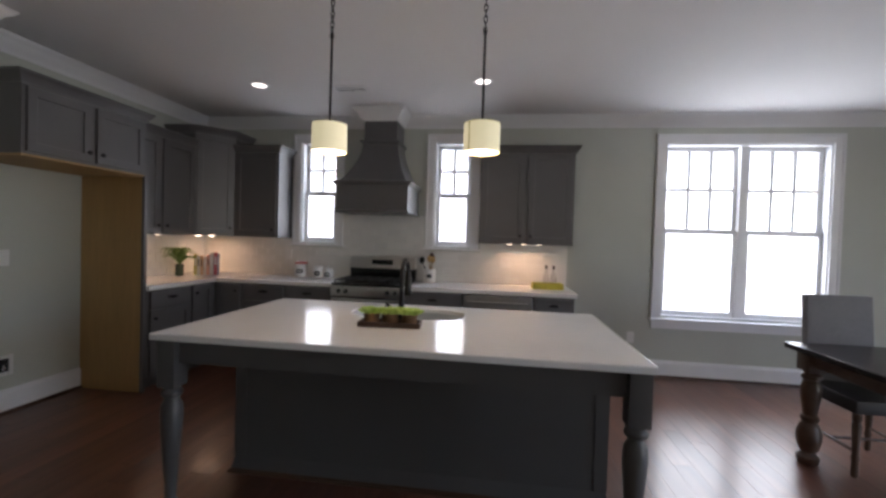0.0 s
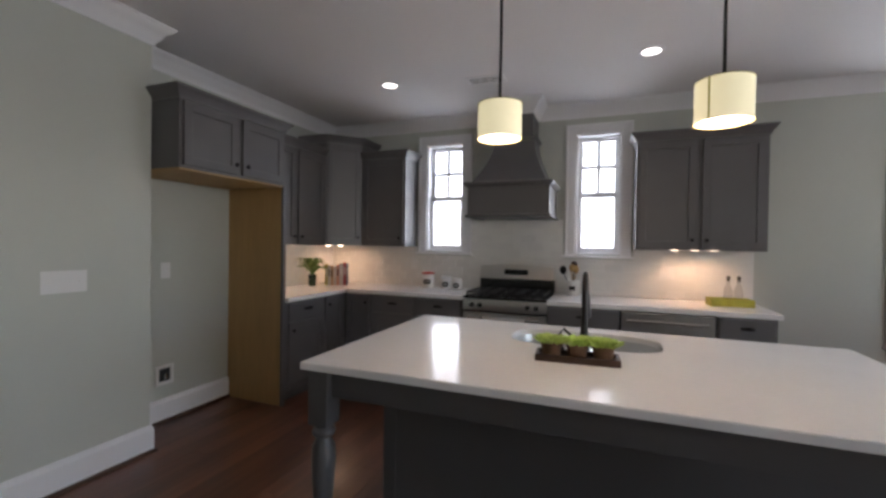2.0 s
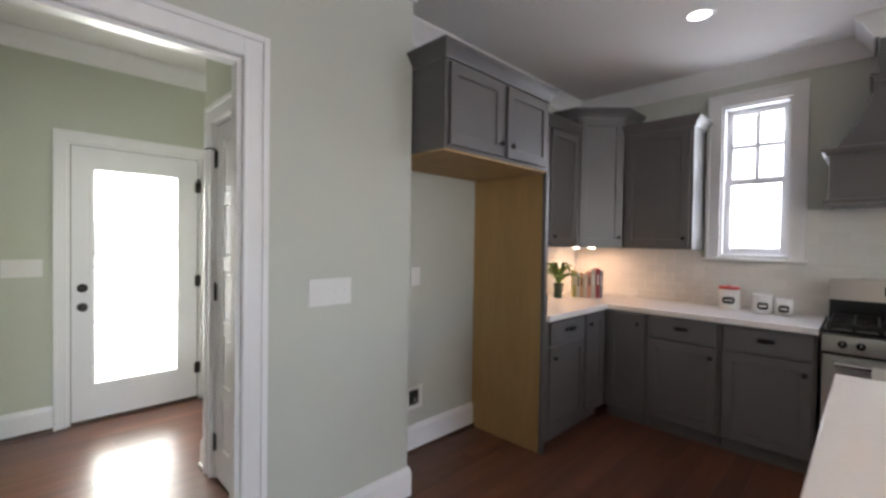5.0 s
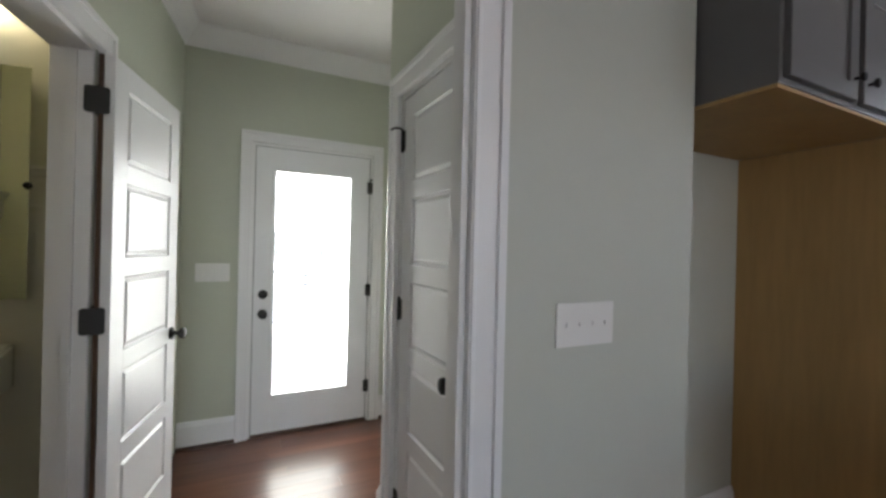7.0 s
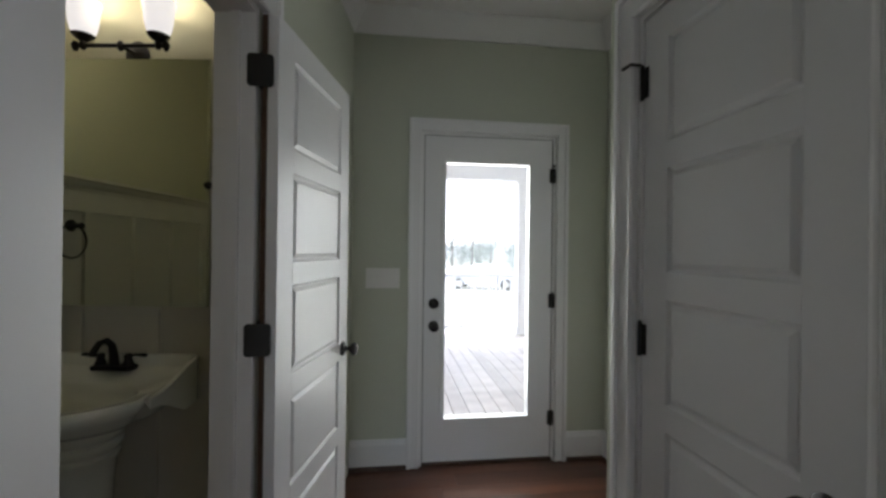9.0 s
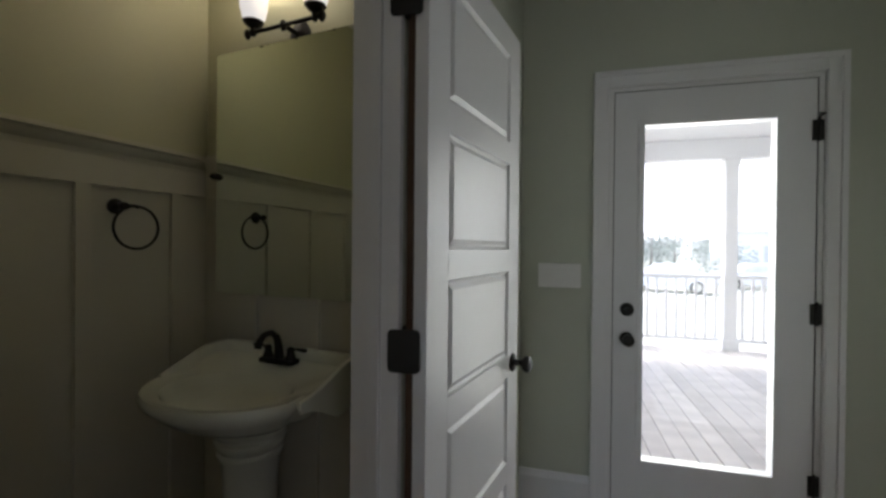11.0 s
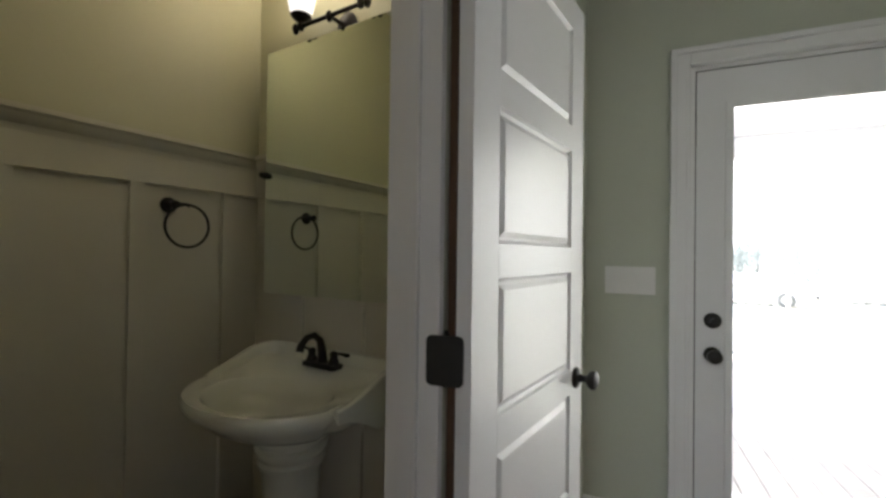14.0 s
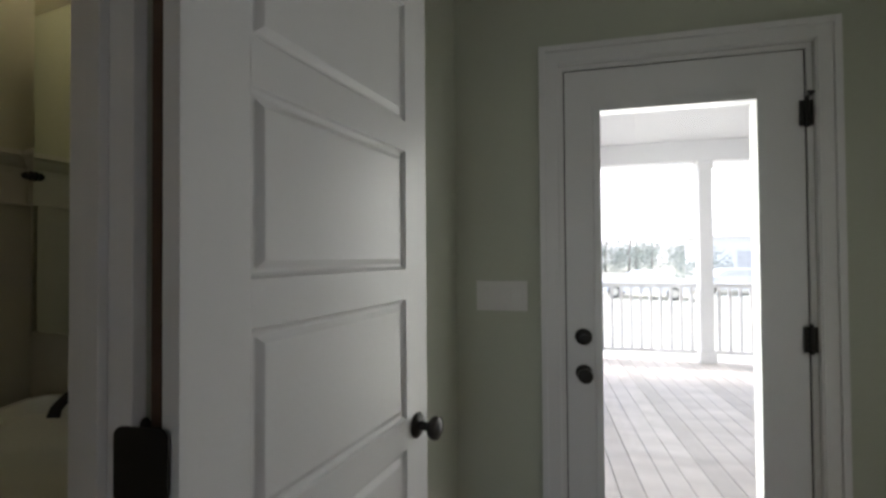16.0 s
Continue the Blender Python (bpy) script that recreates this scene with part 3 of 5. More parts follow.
_t = part("worktop", slab(bmesh.new(), WX + 0.003, -2.605, 3.226, NY - 0.003), QUARTZ)
tagged(_t, "white quartz worktop on the grey corner cabinets", "worktop")
_t = part("worktop", slab(bmesh.new(), -2.603, -1.345, 4.085, NY - 0.003), QUARTZ)
tagged(_t, "white quartz worktop between corner and range", "worktop")
_t = part("worktop", slab(bmesh.new(), -0.577, 1.1, 4.085, NY - 0.003), QUARTZ)
tagged(_t, "white quartz worktop beside the range", "worktop")

# dishwasher
_d = thing("dishwasher", pose(0.01, NY - 0.01, 0), "stainless steel dishwasher under the worktop", "dishwasher")
part("body", B(0.005, 0.675, -0.6, 0, 0.0, 0.872), BLACK, _d)
part("door", B(0.01, 0.67, -0.64, -0.601, 0.12, 0.86, 0.006), STEEL, _d)
part("handle", TB([(0.06, -0.642, 0.8), (0.06, -0.68, 0.8), (0.62, -0.68, 0.8), (0.62, -0.642, 0.8)], 0.011, 10), STEEL, _d, "steel bar handle", True)

# range
RX = -0.953
_r = thing("gas_range", pose(RX, NY - 0.01, 0), "stainless steel gas range with black cooktop", "range")
part("body", B(-0.378, 0.378, -0.62, -0.03, 0.02, 0.9, 0.004), BLACK, _r)
for k in (-1, 1):
    for q in (-0.55, -0.08):
        part("foot", L([(0.018, 0), (0.018, 0.021)], 10, pose(0.33 * k, q, 0)), BLACK, _r)
part("cooktop", B(-0.38, 0.38, -0.66, -0.09, 0.901, 0.922, 0.008), BLACK, _r, "black enamel cooktop", True)
_g = part("backguard", B(-0.378, 0.378, -0.1, -0.02, 0.923, 1.046, 0.004), BLACK, _r, "black backguard")
bm = bmesh.new()
_top = [(-0.375 + 0.75 * i / 16, 1.176 + 0.02 * math.sin(math.pi * i / 16)) for i in range(17)]
_fr, _bk = [], []
for x, z in [(-0.375, 1.048)] + _top + [(0.375, 1.048)]:
    _fr.append(bm.verts.new((x, -0.125 if z < 1.1 else -0.1, z)))
    _bk.append(bm.verts.new((x, -0.02, z)))
bm.faces.new(_fr)
bm.faces.new(_bk[::-1])
for i in range(len(_fr)):
    j = (i + 1) % len(_fr)
    bm.faces.new((_fr[i], _bk[i], _bk[j], _fr[j]))
_cp = part("control_display", bm, STEEL, _r, "curved stainless display panel")
part("display", B(-0.12, 0.12, -0.122, -0.105, 1.09, 1.145, 0.003), BLACK, _cp, "dark clock display")
_fp = part("knob_panel", B(-0.379, 0.379, -0.675, -0.621, 0.79, 0.896, 0.01), STEEL, _r, "stainless knob panel", True)
for x in (-0.29, -0.215, 0.215, 0.29):
    kb = part("knob", L([(0.021, 0), (0.021, 0.012), (0.018, 0.03), (0.015, 0.033), (0, 0.033)], 18, pose(x, -0.675, 0.845, 90)), BLACK, _fp, "black burner knob", True)
    part("pointer", B(x - 0.003, x + 0.003, -0.711, -0.708, 0.845, 0.86), STEEL, _fp)
_od = part("oven_door", B(-0.375, 0.375, -0.668, -0.621, 0.2, 0.775, 0.006), STEEL, _r, "stainless oven door")
part("oven_window", B(-0.26, 0.26, -0.672, -0.6685, 0.34, 0.62, 0.001), BLACK, _od, "dark oven window")
part("oven_handle", TB([(-0.32, -0.668, 0.73), (-0.32, -0.715, 0.735), (0.32, -0.715, 0.735), (0.32, -0.668, 0.73)], 0.014, 10), CHROME, _od, "bright steel oven handle", True)
part("towel", B(-0.17, 0.2, -0.732, -0.729, 0.42, 0.752, 0.001), PLATE, _od, "white cloth over the oven handle")
part("storage_drawer", B(-0.375, 0.375, -0.664, -0.621, 0.03, 0.19, 0.005), STEEL, _r)
for k in (-1, 0, 1):
    bm = bmesh.new()
    cx = 0.245 * k
    for q in range(3):
        bx(bm, cx - 0.115 + 0.105 * q, cx - 0.103 + 0.105 * q, -0.62, -0.14, 0.945, 0.958, 0.003)
    for q in range(4):
        bx(bm, cx - 0.115, cx + 0.119, -0.62 + 0.155 * q, -0.608 + 0.155 * q, 0.9455, 0.9575, 0.003)
    for sx in (-0.11, 0.11):
        for sy in (-0.61, -0.15):
            bx(bm, cx + sx - 0.006, cx + sx + 0.006, sy - 0.006, sy + 0.006, 0.9225, 0.946)
    part("grate", bm, IRON, _r, "cast-iron grate")
    for sy in (-0.5, -0.26):
        part("burner", L([(0.045, 0.9225), (0.045, 0.93), (0.035, 0.936), (0.03, 0.942), (0, 0.942)], 16, pose(cx, sy, 0)), IRON, _r, "", True)

# hood
_h = thing("range_hood", pose(RX, NY - 0.004, 0), "grey painted wooden range hood with a flared chimney", "hood")
_bw, _bd = 0.375, 0.6
part("apron", B(-_bw, _bw, -_bd, 0, 1.66, 1.93, 0.004), GREY, _h)
def ring_box(bm, w, d, prof):
    return sweep(bm, [(w, 0), (w, -d), (-w, -d), (-w, 0)][::-1], [(-o, z) for o, z in prof])
part("lower_moulding", ring_box(bmesh.new(), _bw, _bd, [(0, 1.648), (0.018, 1.648), (0.018, 1.662), (0.008, 1.672), (0, 1.676)]), GREY, _h, "", True)
part("upper_moulding", ring_box(bmesh.new(), _bw, _bd, [(-0.05, 1.925), (0.012, 1.925), (0.018, 1.94), (0.034, 1.952), (0.034, 1.968), (0.01, 1.975), (-0.05, 1.978)]), GREY, _h, "", True)
bm = bmesh.new()
_rings = []
for i in range(13):
    f = i / 12
    s = (1 - f) ** 1.7
    w, d, z = 0.195 + (0.352 - 0.195) * s, 0.33 + (0.575 - 0.33) * s, 1.975 + 0.43 * f
    _rings.append([bm.verts.new(p) for p in ((w, 0, z), (w, -d, z), (-w, -d, z), (-w, 0, z))])
for a, b in zip(_rings, _rings[1:]):
    for k in range(4):
        bm.faces.new((a[k], a[(k + 1) % 4], b[(k + 1) % 4], b[k]))
bm.faces.new(_rings[0][::-1])
bm.faces.new(_rings[-1])
part("chimney", bm, GREY, _h, "", False)
part("collar", ring_box(bmesh.new(), 0.185, 0.335, [(-0.02, 2.39), (0.01, 2.39), (0.014, 2.405), (0.032, 2.42), (0.032, 2.432), (0, 2.44), (-0.02, 2.44)]), GREY, _h, "", True)
part("neck", B(-0.18, 0.18, -0.335, 0, 2.435, CZ - 0.13, 0.003), GREY, _h)
part("crown_block", B(-0.188, 0.188, -0.351, 0, CZ - 0.13, CZ - 0.001), TRIM, _h, "white painted block behind the crown")

# backsplash frame, outlets
def plate(name, m, w, h, slots, label, category="switch plate", rockers=0):
    p = thing(name, m, label, category)
    part("plate", B(-w / 2, w / 2, -0.006, -0.0005, -h / 2, h / 2, 0.003), PLATE, p)
    for k in range(slots):
        x = (k - (slots - 1) / 2) * (w / max(slots, 1)) * 0.9
        if rockers:
            part("rocker", B(x - 0.015, x + 0.015, -0.009, -0.0061, -0.03, 0.03, 0.002), PLATE, p)
        else:
            part("toggle", B(x - 0.0035, x + 0.0035, -0.012, -0.0061, -0.005, 0.007, 0.0015), PLATE, p)
    return p


FACE_E = lambda x, y, z: pose(x, y, z, 0, 0, 90)
plate("switch_plate", FACE_E(JX, 1.777, 1.156), 0.215, 0.122, 4, "white four-gang toggle switch plate on the wall", rockers=0)
plate("switch_plate", FACE_E(WX, 2.618, 1.16), 0.075, 0.12, 1, "white single outlet plate in the refrigerator space", "outlet")
_wb = thing("water_box", FACE_E(WX, 2.613, 0.361), "white recessed water supply box in the wall", "water box")
bm = bmesh.new()
for a, b, c, d in ((-0.07, -0.045, -0.075, 0.075), (0.045, 0.07, -0.075, 0.075), (-0.045, 0.045, -0.075, -0.05), (-0.045, 0.045, 0.05, 0.075)):
    bx(bm, a, b, -0.012, -0.0005, c, d, 0.003)
part("frame", bm, PLATE, _wb)
# no hollow here: a flat black sheet gives the recess its shade
part("recess", B(-0.045, 0.045, -0.003, -0.0005, -0.05, 0.05), INK, _wb, "flat black sheet standing for the shaded recess")
part("valve", L([(0.01, 0), (0.012, 0.02), (0.006, 0.025), (0.006, 0.04)], 10, pose(0.0, -0.02, -0.03)), CHROME, _wb, "", True)
plate("outlet_plate", pose(1.78, NY, 0.407), 0.075, 0.12, 1, "white outlet plate under the window", "outlet", 1)
plate("outlet_plate", pose(0.42, NY - 0.009, 1.16), 0.12, 0.12, 2, "white outlet plate on the tiled backsplash", "outlet", 1)
plate("outlet_plate", pose(-2.14, NY - 0.009, 1.16), 0.075, 0.12, 1, "white outlet plate on the tiled backsplash", "outlet", 1)

# island
_i = thing("kitchen_island", pose(0, 0, 0), "dark grey kitchen island with turned corner legs", "island")
IX0, IX1, IY0, IY1 = -1.23, 0.995, 1.72, 2.95
part("front_panel", B(-1.14, 0.95, 2.26, 2.282, 0.1, 0.8885), ISLE, _i)
part("side_panel", B(-1.14, -1.12, 2.283, 2.9, 0.1, 0.8885), ISLE, _i)
part("side_panel", B(0.93, 0.95, 2.283, 2.9, 0.1, 0.8885), ISLE, _i)
part("back_panel", B(-1.119, 0.929, 2.88, 2.9, 0.1, 0.8885), ISLE, _i)
part("bottom_panel", B(-1.119, 0.929, 2.283, 2.879, 0.1, 0.12), ISLE, _i)
part("plinth", sweep(bmesh.new(), [(-1.14, 2.26), (0.95, 2.26), (0.95, 2.9), (-1.14, 2.9)], [(0.02, 0), (-0.016, 0), (-0.016, 0.012), (0, 0.1), (0.02, 0.1)], closed=True), ISLE, _i)
part("shoe", sweep(bmesh.new(), [(-1.14, 2.26), (0.95, 2.26), (0.95, 2.9), (-1.14, 2.9)], [(-0.016, 0), (-0.032, 0), (-0.03, 0.014), (-0.016, 0.022)], closed=True), SHOE, _i, "dark wood shoe moulding")
for x in (-1.11, 0.92):
    part("corner_post", B(x - 0.034, x + 0.034, 2.254, 2.2598, 0.1, 0.8, 0.002), ISLE, _i)
part("apron", B(-1.12, 0.895, 1.775, 1.797, 0.775, 0.8885, 0.002), ISLE, _i)
part("apron", B(-1.2, -1.18, 1.836, 2.844, 0.775, 0.8885, 0.002), ISLE, _i)
part("apron", B(0.955, 0.975, 1.836, 2.844, 0.775, 0.8885, 0.002), ISLE, _i)
part("apron", B(-1.12, 0.895, 2.905, 2.925, 0.775, 0.8885, 0.002), ISLE, _i)
LEGP = [(0.0, 0.0), (0.03, 0.0), (0.036, 0.03), (0.03, 0.06), (0.026, 0.075), (0.034, 0.085), (0.034, 0.1), (0.024, 0.115), (0.027, 0.2), (0.036, 0.33), (0.046, 0.45), (0.05, 0.52), (0.046, 0.57), (0.032, 0.595), (0.03, 0.605), (0.044, 0.615), (0.048, 0.628), (0.044, 0.64), (0.034, 0.65), (0.04, 0.665), (0.0, 0.665)]
for x, y in ((-1.165, 1.79), (0.94, 1.79), (-1.165, 2.89), (0.94, 2.89)):
    bm = L(LEGP, 24, pose(x, y, 0))
    bx(bm, x - 0.045, x + 0.045, y - 0.045, y + 0.045, 0.66, 0.8885, 0.003)
    part("leg", bm, ISLE, _i, "turned leg with a square head", True)
# island top with the sink's oval hole
SX, SY, SW, SD = -0.205, 2.62, 0.355, 0.2
bm = bmesh.new()
N = 48
def superoval(w, d, k, p=3.2):
    a = 2 * math.pi * k / N
    c, s = math.cos(a), math.sin(a)
    return SX + w * math.copysign(abs(c) ** (2 / p), c), SY + d * math.copysign(abs(s) ** (2 / p), s)
def rect_at(k, x0, x1, y0, y1):
    a = 2 * math.pi * k / N
    c, s = math.cos(a), math.sin(a)
    t = min(((x1 - SX) / c if c > 1e-6 else (x0 - SX) / c if c < -1e-6 else 9), ((y1 - SY) / s if s > 1e-6 else (y0 - SY) / s if s < -1e-6 else 9))
    return SX + c * t, SY + s * t
def top_ring(z, grow, use_rect):
    out = []
    for k in range(N):
        x, y = rect_at(k, IX0 - grow, IX1 + grow, IY0 - grow, IY1 + grow) if use_rect else superoval(SW + grow, SD + grow, k)
        out.append((x, y, z))
    return out
def snap(ring, x0, x1, y0, y1):
    """Move the nearest vertex onto each corner."""
    for cx, cy in ((x0, y0), (x1, y0), (x1, y1), (x0, y1)):
        j = min(range(N), key=lambda i: (ring[i][0] - cx) ** 2 + (ring[i][1] - cy) ** 2)
        ring[j] = (cx, cy, ring[j][2])
    return ring
rings = [top_ring(0.89, 0, False), top_ring(0.915, 0, False), top_ring(0.92, 0.005, False),
         snap(top_ring(0.92, -0.005, True), IX0 + 0.005, IX1 - 0.005, IY0 + 0.005, IY1 - 0.005),
         snap(top_ring(0.9185, -0.0015, True), IX0 + 0.0015, IX1 - 0.0015, IY0 + 0.0015, IY1 - 0.0015),
         snap(top_ring(0.915, 0, True), IX0, IX1, IY0, IY1), snap(top_ring(0.89, 0, True), IX0, IX1, IY0, IY1)]
vr = [[bm.verts.new(p) for p in r] for r in rings]
for a, b in zip(vr, vr[1:] + vr[:1]):
    for k in range(N):
        bm.faces.new((a[k], a[(k + 1) % N], b[(k + 1) % N], b[k]))
tagged(part("island_worktop", bm, QUARTZ), "white quartz worktop with an oval sink cut-out", "worktop")
_s = thing("sink", pose(0, 0, 0), "oval stainless steel sink set under the island top", "sink")
bm = bmesh.new()
prev = None
for w, d, z in ((SW + 0.02, SD + 0.02, 0.8895), (SW + 0.003, SD + 0.003, 0.8895), (SW - 0.004, SD - 0.004, 0.84), (SW - 0.012, SD - 0.012, 0.74), (SW - 0.04, SD - 0.04, 0.71), (0.05, 0.05, 0.7)):
    r = [bm.verts.new((*superoval(w, d, k, 3.2 if w > 0.06 else 2), z)) for k in range(N)]
    if prev:
        for k in range(N):
            bm.faces.new((prev[k], prev[(k + 1) % N], r[(k + 1) % N], r[k]))
    prev = r
bm.faces.new(prev)
part("bowl", bm, STEEL, _s, "brushed steel bowl", True)
part("drain", L([(0.045, 0.701), (0.04, 0.706), (0.02, 0.704), (0, 0.704)], 18, pose(SX, SY, 0)), CHROME, _s, "", True)

# island faucet
FX, FY = -0.19, 2.35
_f = thing("faucet", pose(FX, FY, 0.92, 0, 0, 180), "tall dark bronze pull-down kitchen faucet", "faucet")
part("base", L([(0.03, 0), (0.03, 0.008), (0.022, 0.02), (0.019, 0.05), (0.021, 0.07), (0.017, 0.09), (0.014, 0.12)], 18), BRONZE, _f, "", True)
part("spout", TB([(0, 0, 0.11), (0, 0, 0.24)] + [(0, -0.085 + 0.085 * math.cos(a), 0.26 + 0.085 * math.sin(a)) for a in [math.pi * k / 12 for k in range(13)]] + [(0, -0.17, 0.245)], 0.0135, 12), BRONZE, _f, "", True)
part("spray_head", L([(0.0145, 0.275), (0.018, 0.25), (0.021, 0.2), (0.024, 0.15), (0.022, 0.14), (0, 0.14)], 16, pose(0, -0.17, -0.012)), BRONZE, _f, "", True)
part("lever", TB([(0.018, 0, 0.055), (0.05, 0, 0.065), (0.09, 0.005, 0.1)], [0.009, 0.007, 0.006], 8), BRONZE, _f, "", True)
_sd = thing("soap_dispenser", pose(-0.295, 2.372, 0.92, 0, 0, 180), "small dark bronze soap dispenser beside the sink", "dispenser")
part("base", L([(0.02, 0), (0.02, 0.006), (0.012, 0.012), (0.011, 0.045), (0.015, 0.05), (0.015, 0.065), (0.006, 0.07)], 14), BRONZE, _sd, "", True)
part("nozzle", TB([(0, 0, 0.066), (0, -0.03, 0.075), (0, -0.06, 0.07)], 0.006, 8), BRONZE, _sd, "", True)

# planter tray
TX, TY = -0.21, 2.19
_t = thing("tray", pose(TX, TY, 0.921, 0, 0, 4), "dark wooden tray on the white island top", "tray")
bm = B(-0.165, 0.165, -0.055, 0.055, 0, 0.008)
for a, b, c, d in ((-0.165, 0.165, -0.06, -0.05), (-0.165, 0.165, 0.05, 0.06), (-0.165, -0.155, -0.05, 0.05), (0.155, 0.165, -0.05, 0.05)):
    bx(bm, a, b, c, d, 0, 0.028, 0.002)
part("tray_body", bm, TRAYW, _t)
rng = random.Random(4)
for k in range(3):
    px = TX + (k - 1) * 0.102
    p = thing("potted_grass", pose(px, TY + (k - 1) * 0.007, 0.93, 0, 0, 30 * k), "brown peat pot of bright green sprouts in the tray", "plant", "pots in the tray")
    part("pot", L([(0.034, 0), (0.038, 0.012), (0.042, 0.05), (0.046, 0.055), (0.046, 0.068), (0.041, 0.068), (0.039, 0.055), (0, 0.054)], 22), TERRA, p, "", True)
    bm = bmesh.new()
    for i in range(420):
        a, r = rng.uniform(0, 6.283), 0.04 * math.sqrt(rng.random())
        x, y = r * math.cos(a), r * math.sin(a)
        h, lean = rng.uniform(0.018, 0.036), rng.uniform(0.2, 1.0) * (0.016 + r * 0.55)
        tw = rng.uniform(0, 3.14)
        dx, dy = 0.007 * math.cos(tw), 0.007 * math.sin(tw)
        ex, ey = x + lean * math.cos(a), y + lean * math.sin(a)
        v = [bm.verts.new(q) for q in ((x - dx * 0.3, y - dy * 0.3, 0.054), (x + dx * 0.3, y + dy * 0.3, 0.054), (ex + dx, ey + dy, 0.054 + h * 0.8), (ex * 1.12, ey * 1.12, 0.054 + h), (ex - dx, ey - dy, 0.054 + h * 0.75))]
        bm.faces.new(v)
    part("sprouts", bm, LIME, p, "bright lime green sprouts")

# canisters, crock
def canister(x, y, r, h, lid, label):
    c = thing("canister", pose(x, y, 0.916), label, "canister", "labelled canisters")
    part("jar", L([(0, 0), (r - 0.004, 0), (r, 0.004), (r, h - 0.006), (r - 0.004, h), (0, h)], 28), CERAM, c, "", True)
    part("lid", L([(r + 0.002, h + 0.0005), (r + 0.002, h + 0.016), (r - 0.006, h + 0.022), (0.012, h + 0.024), (0.012, h + 0.03), (0, h + 0.031)], 28), lid, c, "", True)
    bm = bmesh.new()
    rows = []
    for z in (-0.026, -0.02, -0.01, 0.01, 0.02, 0.026):
        half = 0.6 if abs(z) < 0.012 else 0.52 if abs(z) < 0.022 else 0.36
        rows.append([bm.verts.new(((r + 0.0012) * math.sin(u), -(r + 0.0012) * math.cos(u), h * 0.48 + z)) for u in [half * (2 * q / 8 - 1) + 0.14 for q in range(9)]])
    for a, b in zip(rows, rows[1:]):
        for q in range(8):
            bm.faces.new((a[q], a[q + 1], b[q + 1], b[q]))
    lb = part("label", bm, INK, c, "black oval label")
    bm = bmesh.new()
    row = [[bm.verts.new(((r + 0.002) * math.sin(u), -(r + 0.002) * math.cos(u), h * 0.48 + z)) for u in [0.34 * (2 * q / 5 - 1) + 0.14 for q in range(6)]] for z in (-0.005, 0.005)]
    for q in range(5):
        bm.faces.new((row[0][q], row[0][q + 1], row[1][q + 1], row[1][q]))
    part("lettering", bm, CERAM, lb, "white bar of lettering")
    return c


canister(-1.885, 4.555, 0.068, 0.152, RED, "large white canister with a red lid and black label")
canister(-1.68, 4.552, 0.058, 0.112, CERAM, "white canister with a black label")
canister(-1.562, 4.556, 0.052, 0.094, CERAM, "small white canister with a black label")
_u = thing("utensil_crock", pose(-0.4, 4.6, 0.916), "white ceramic crock of cooking utensils with black label", "crock")
part("crock", L([(0, 0), (0.058, 0), (0.062, 0.006), (0.062, 0.15), (0.057, 0.15), (0.056, 0.02), (0, 0.02)], 28), CERAM, _u, "", True)
bm = bmesh.new()
row = [[bm.verts.new((0.0632 * math.sin(u), -0.0632 * math.cos(u), 0.075 + z)) for u in [0.45 * (2 * q / 8 - 1) for q in range(9)]] for z in (-0.02, 0.02)]
for q in range(8):
    bm.faces.new((row[0][q], row[0][q + 1], row[1][q + 1], row[1][q]))
part("label", bm, INK, _u, "black label")
for dx, dy, h, mt, wd in ((-0.09, -0.01, 0.24, BLACK, 0.034), (0.01, 0.02, 0.29, TRAYW, 0.034), (0.03, -0.01, 0.25, PLY, 0.028), (-0.01, -0.02, 0.26, PLY, 0.026)):
    bm = TB([(0, 0, 0.03), (dx * 0.5, dy * 0.5, h * 0.55), (dx * 0.9, dy, h - 0.04)], 0.006, 8)
    lathe(bm, [(0, -0.04), (wd * 0.6, -0.03), (wd, 0), (wd * 0.8, 0.03), (0, 0.045)], 12, pose(dx, dy, h) @ Matrix.Diagonal((1, 0.35, 1, 1)))
    part("utensil", bm, mt, _u, "", True)

# books, plant
rng = random.Random(9)
x = 0.0
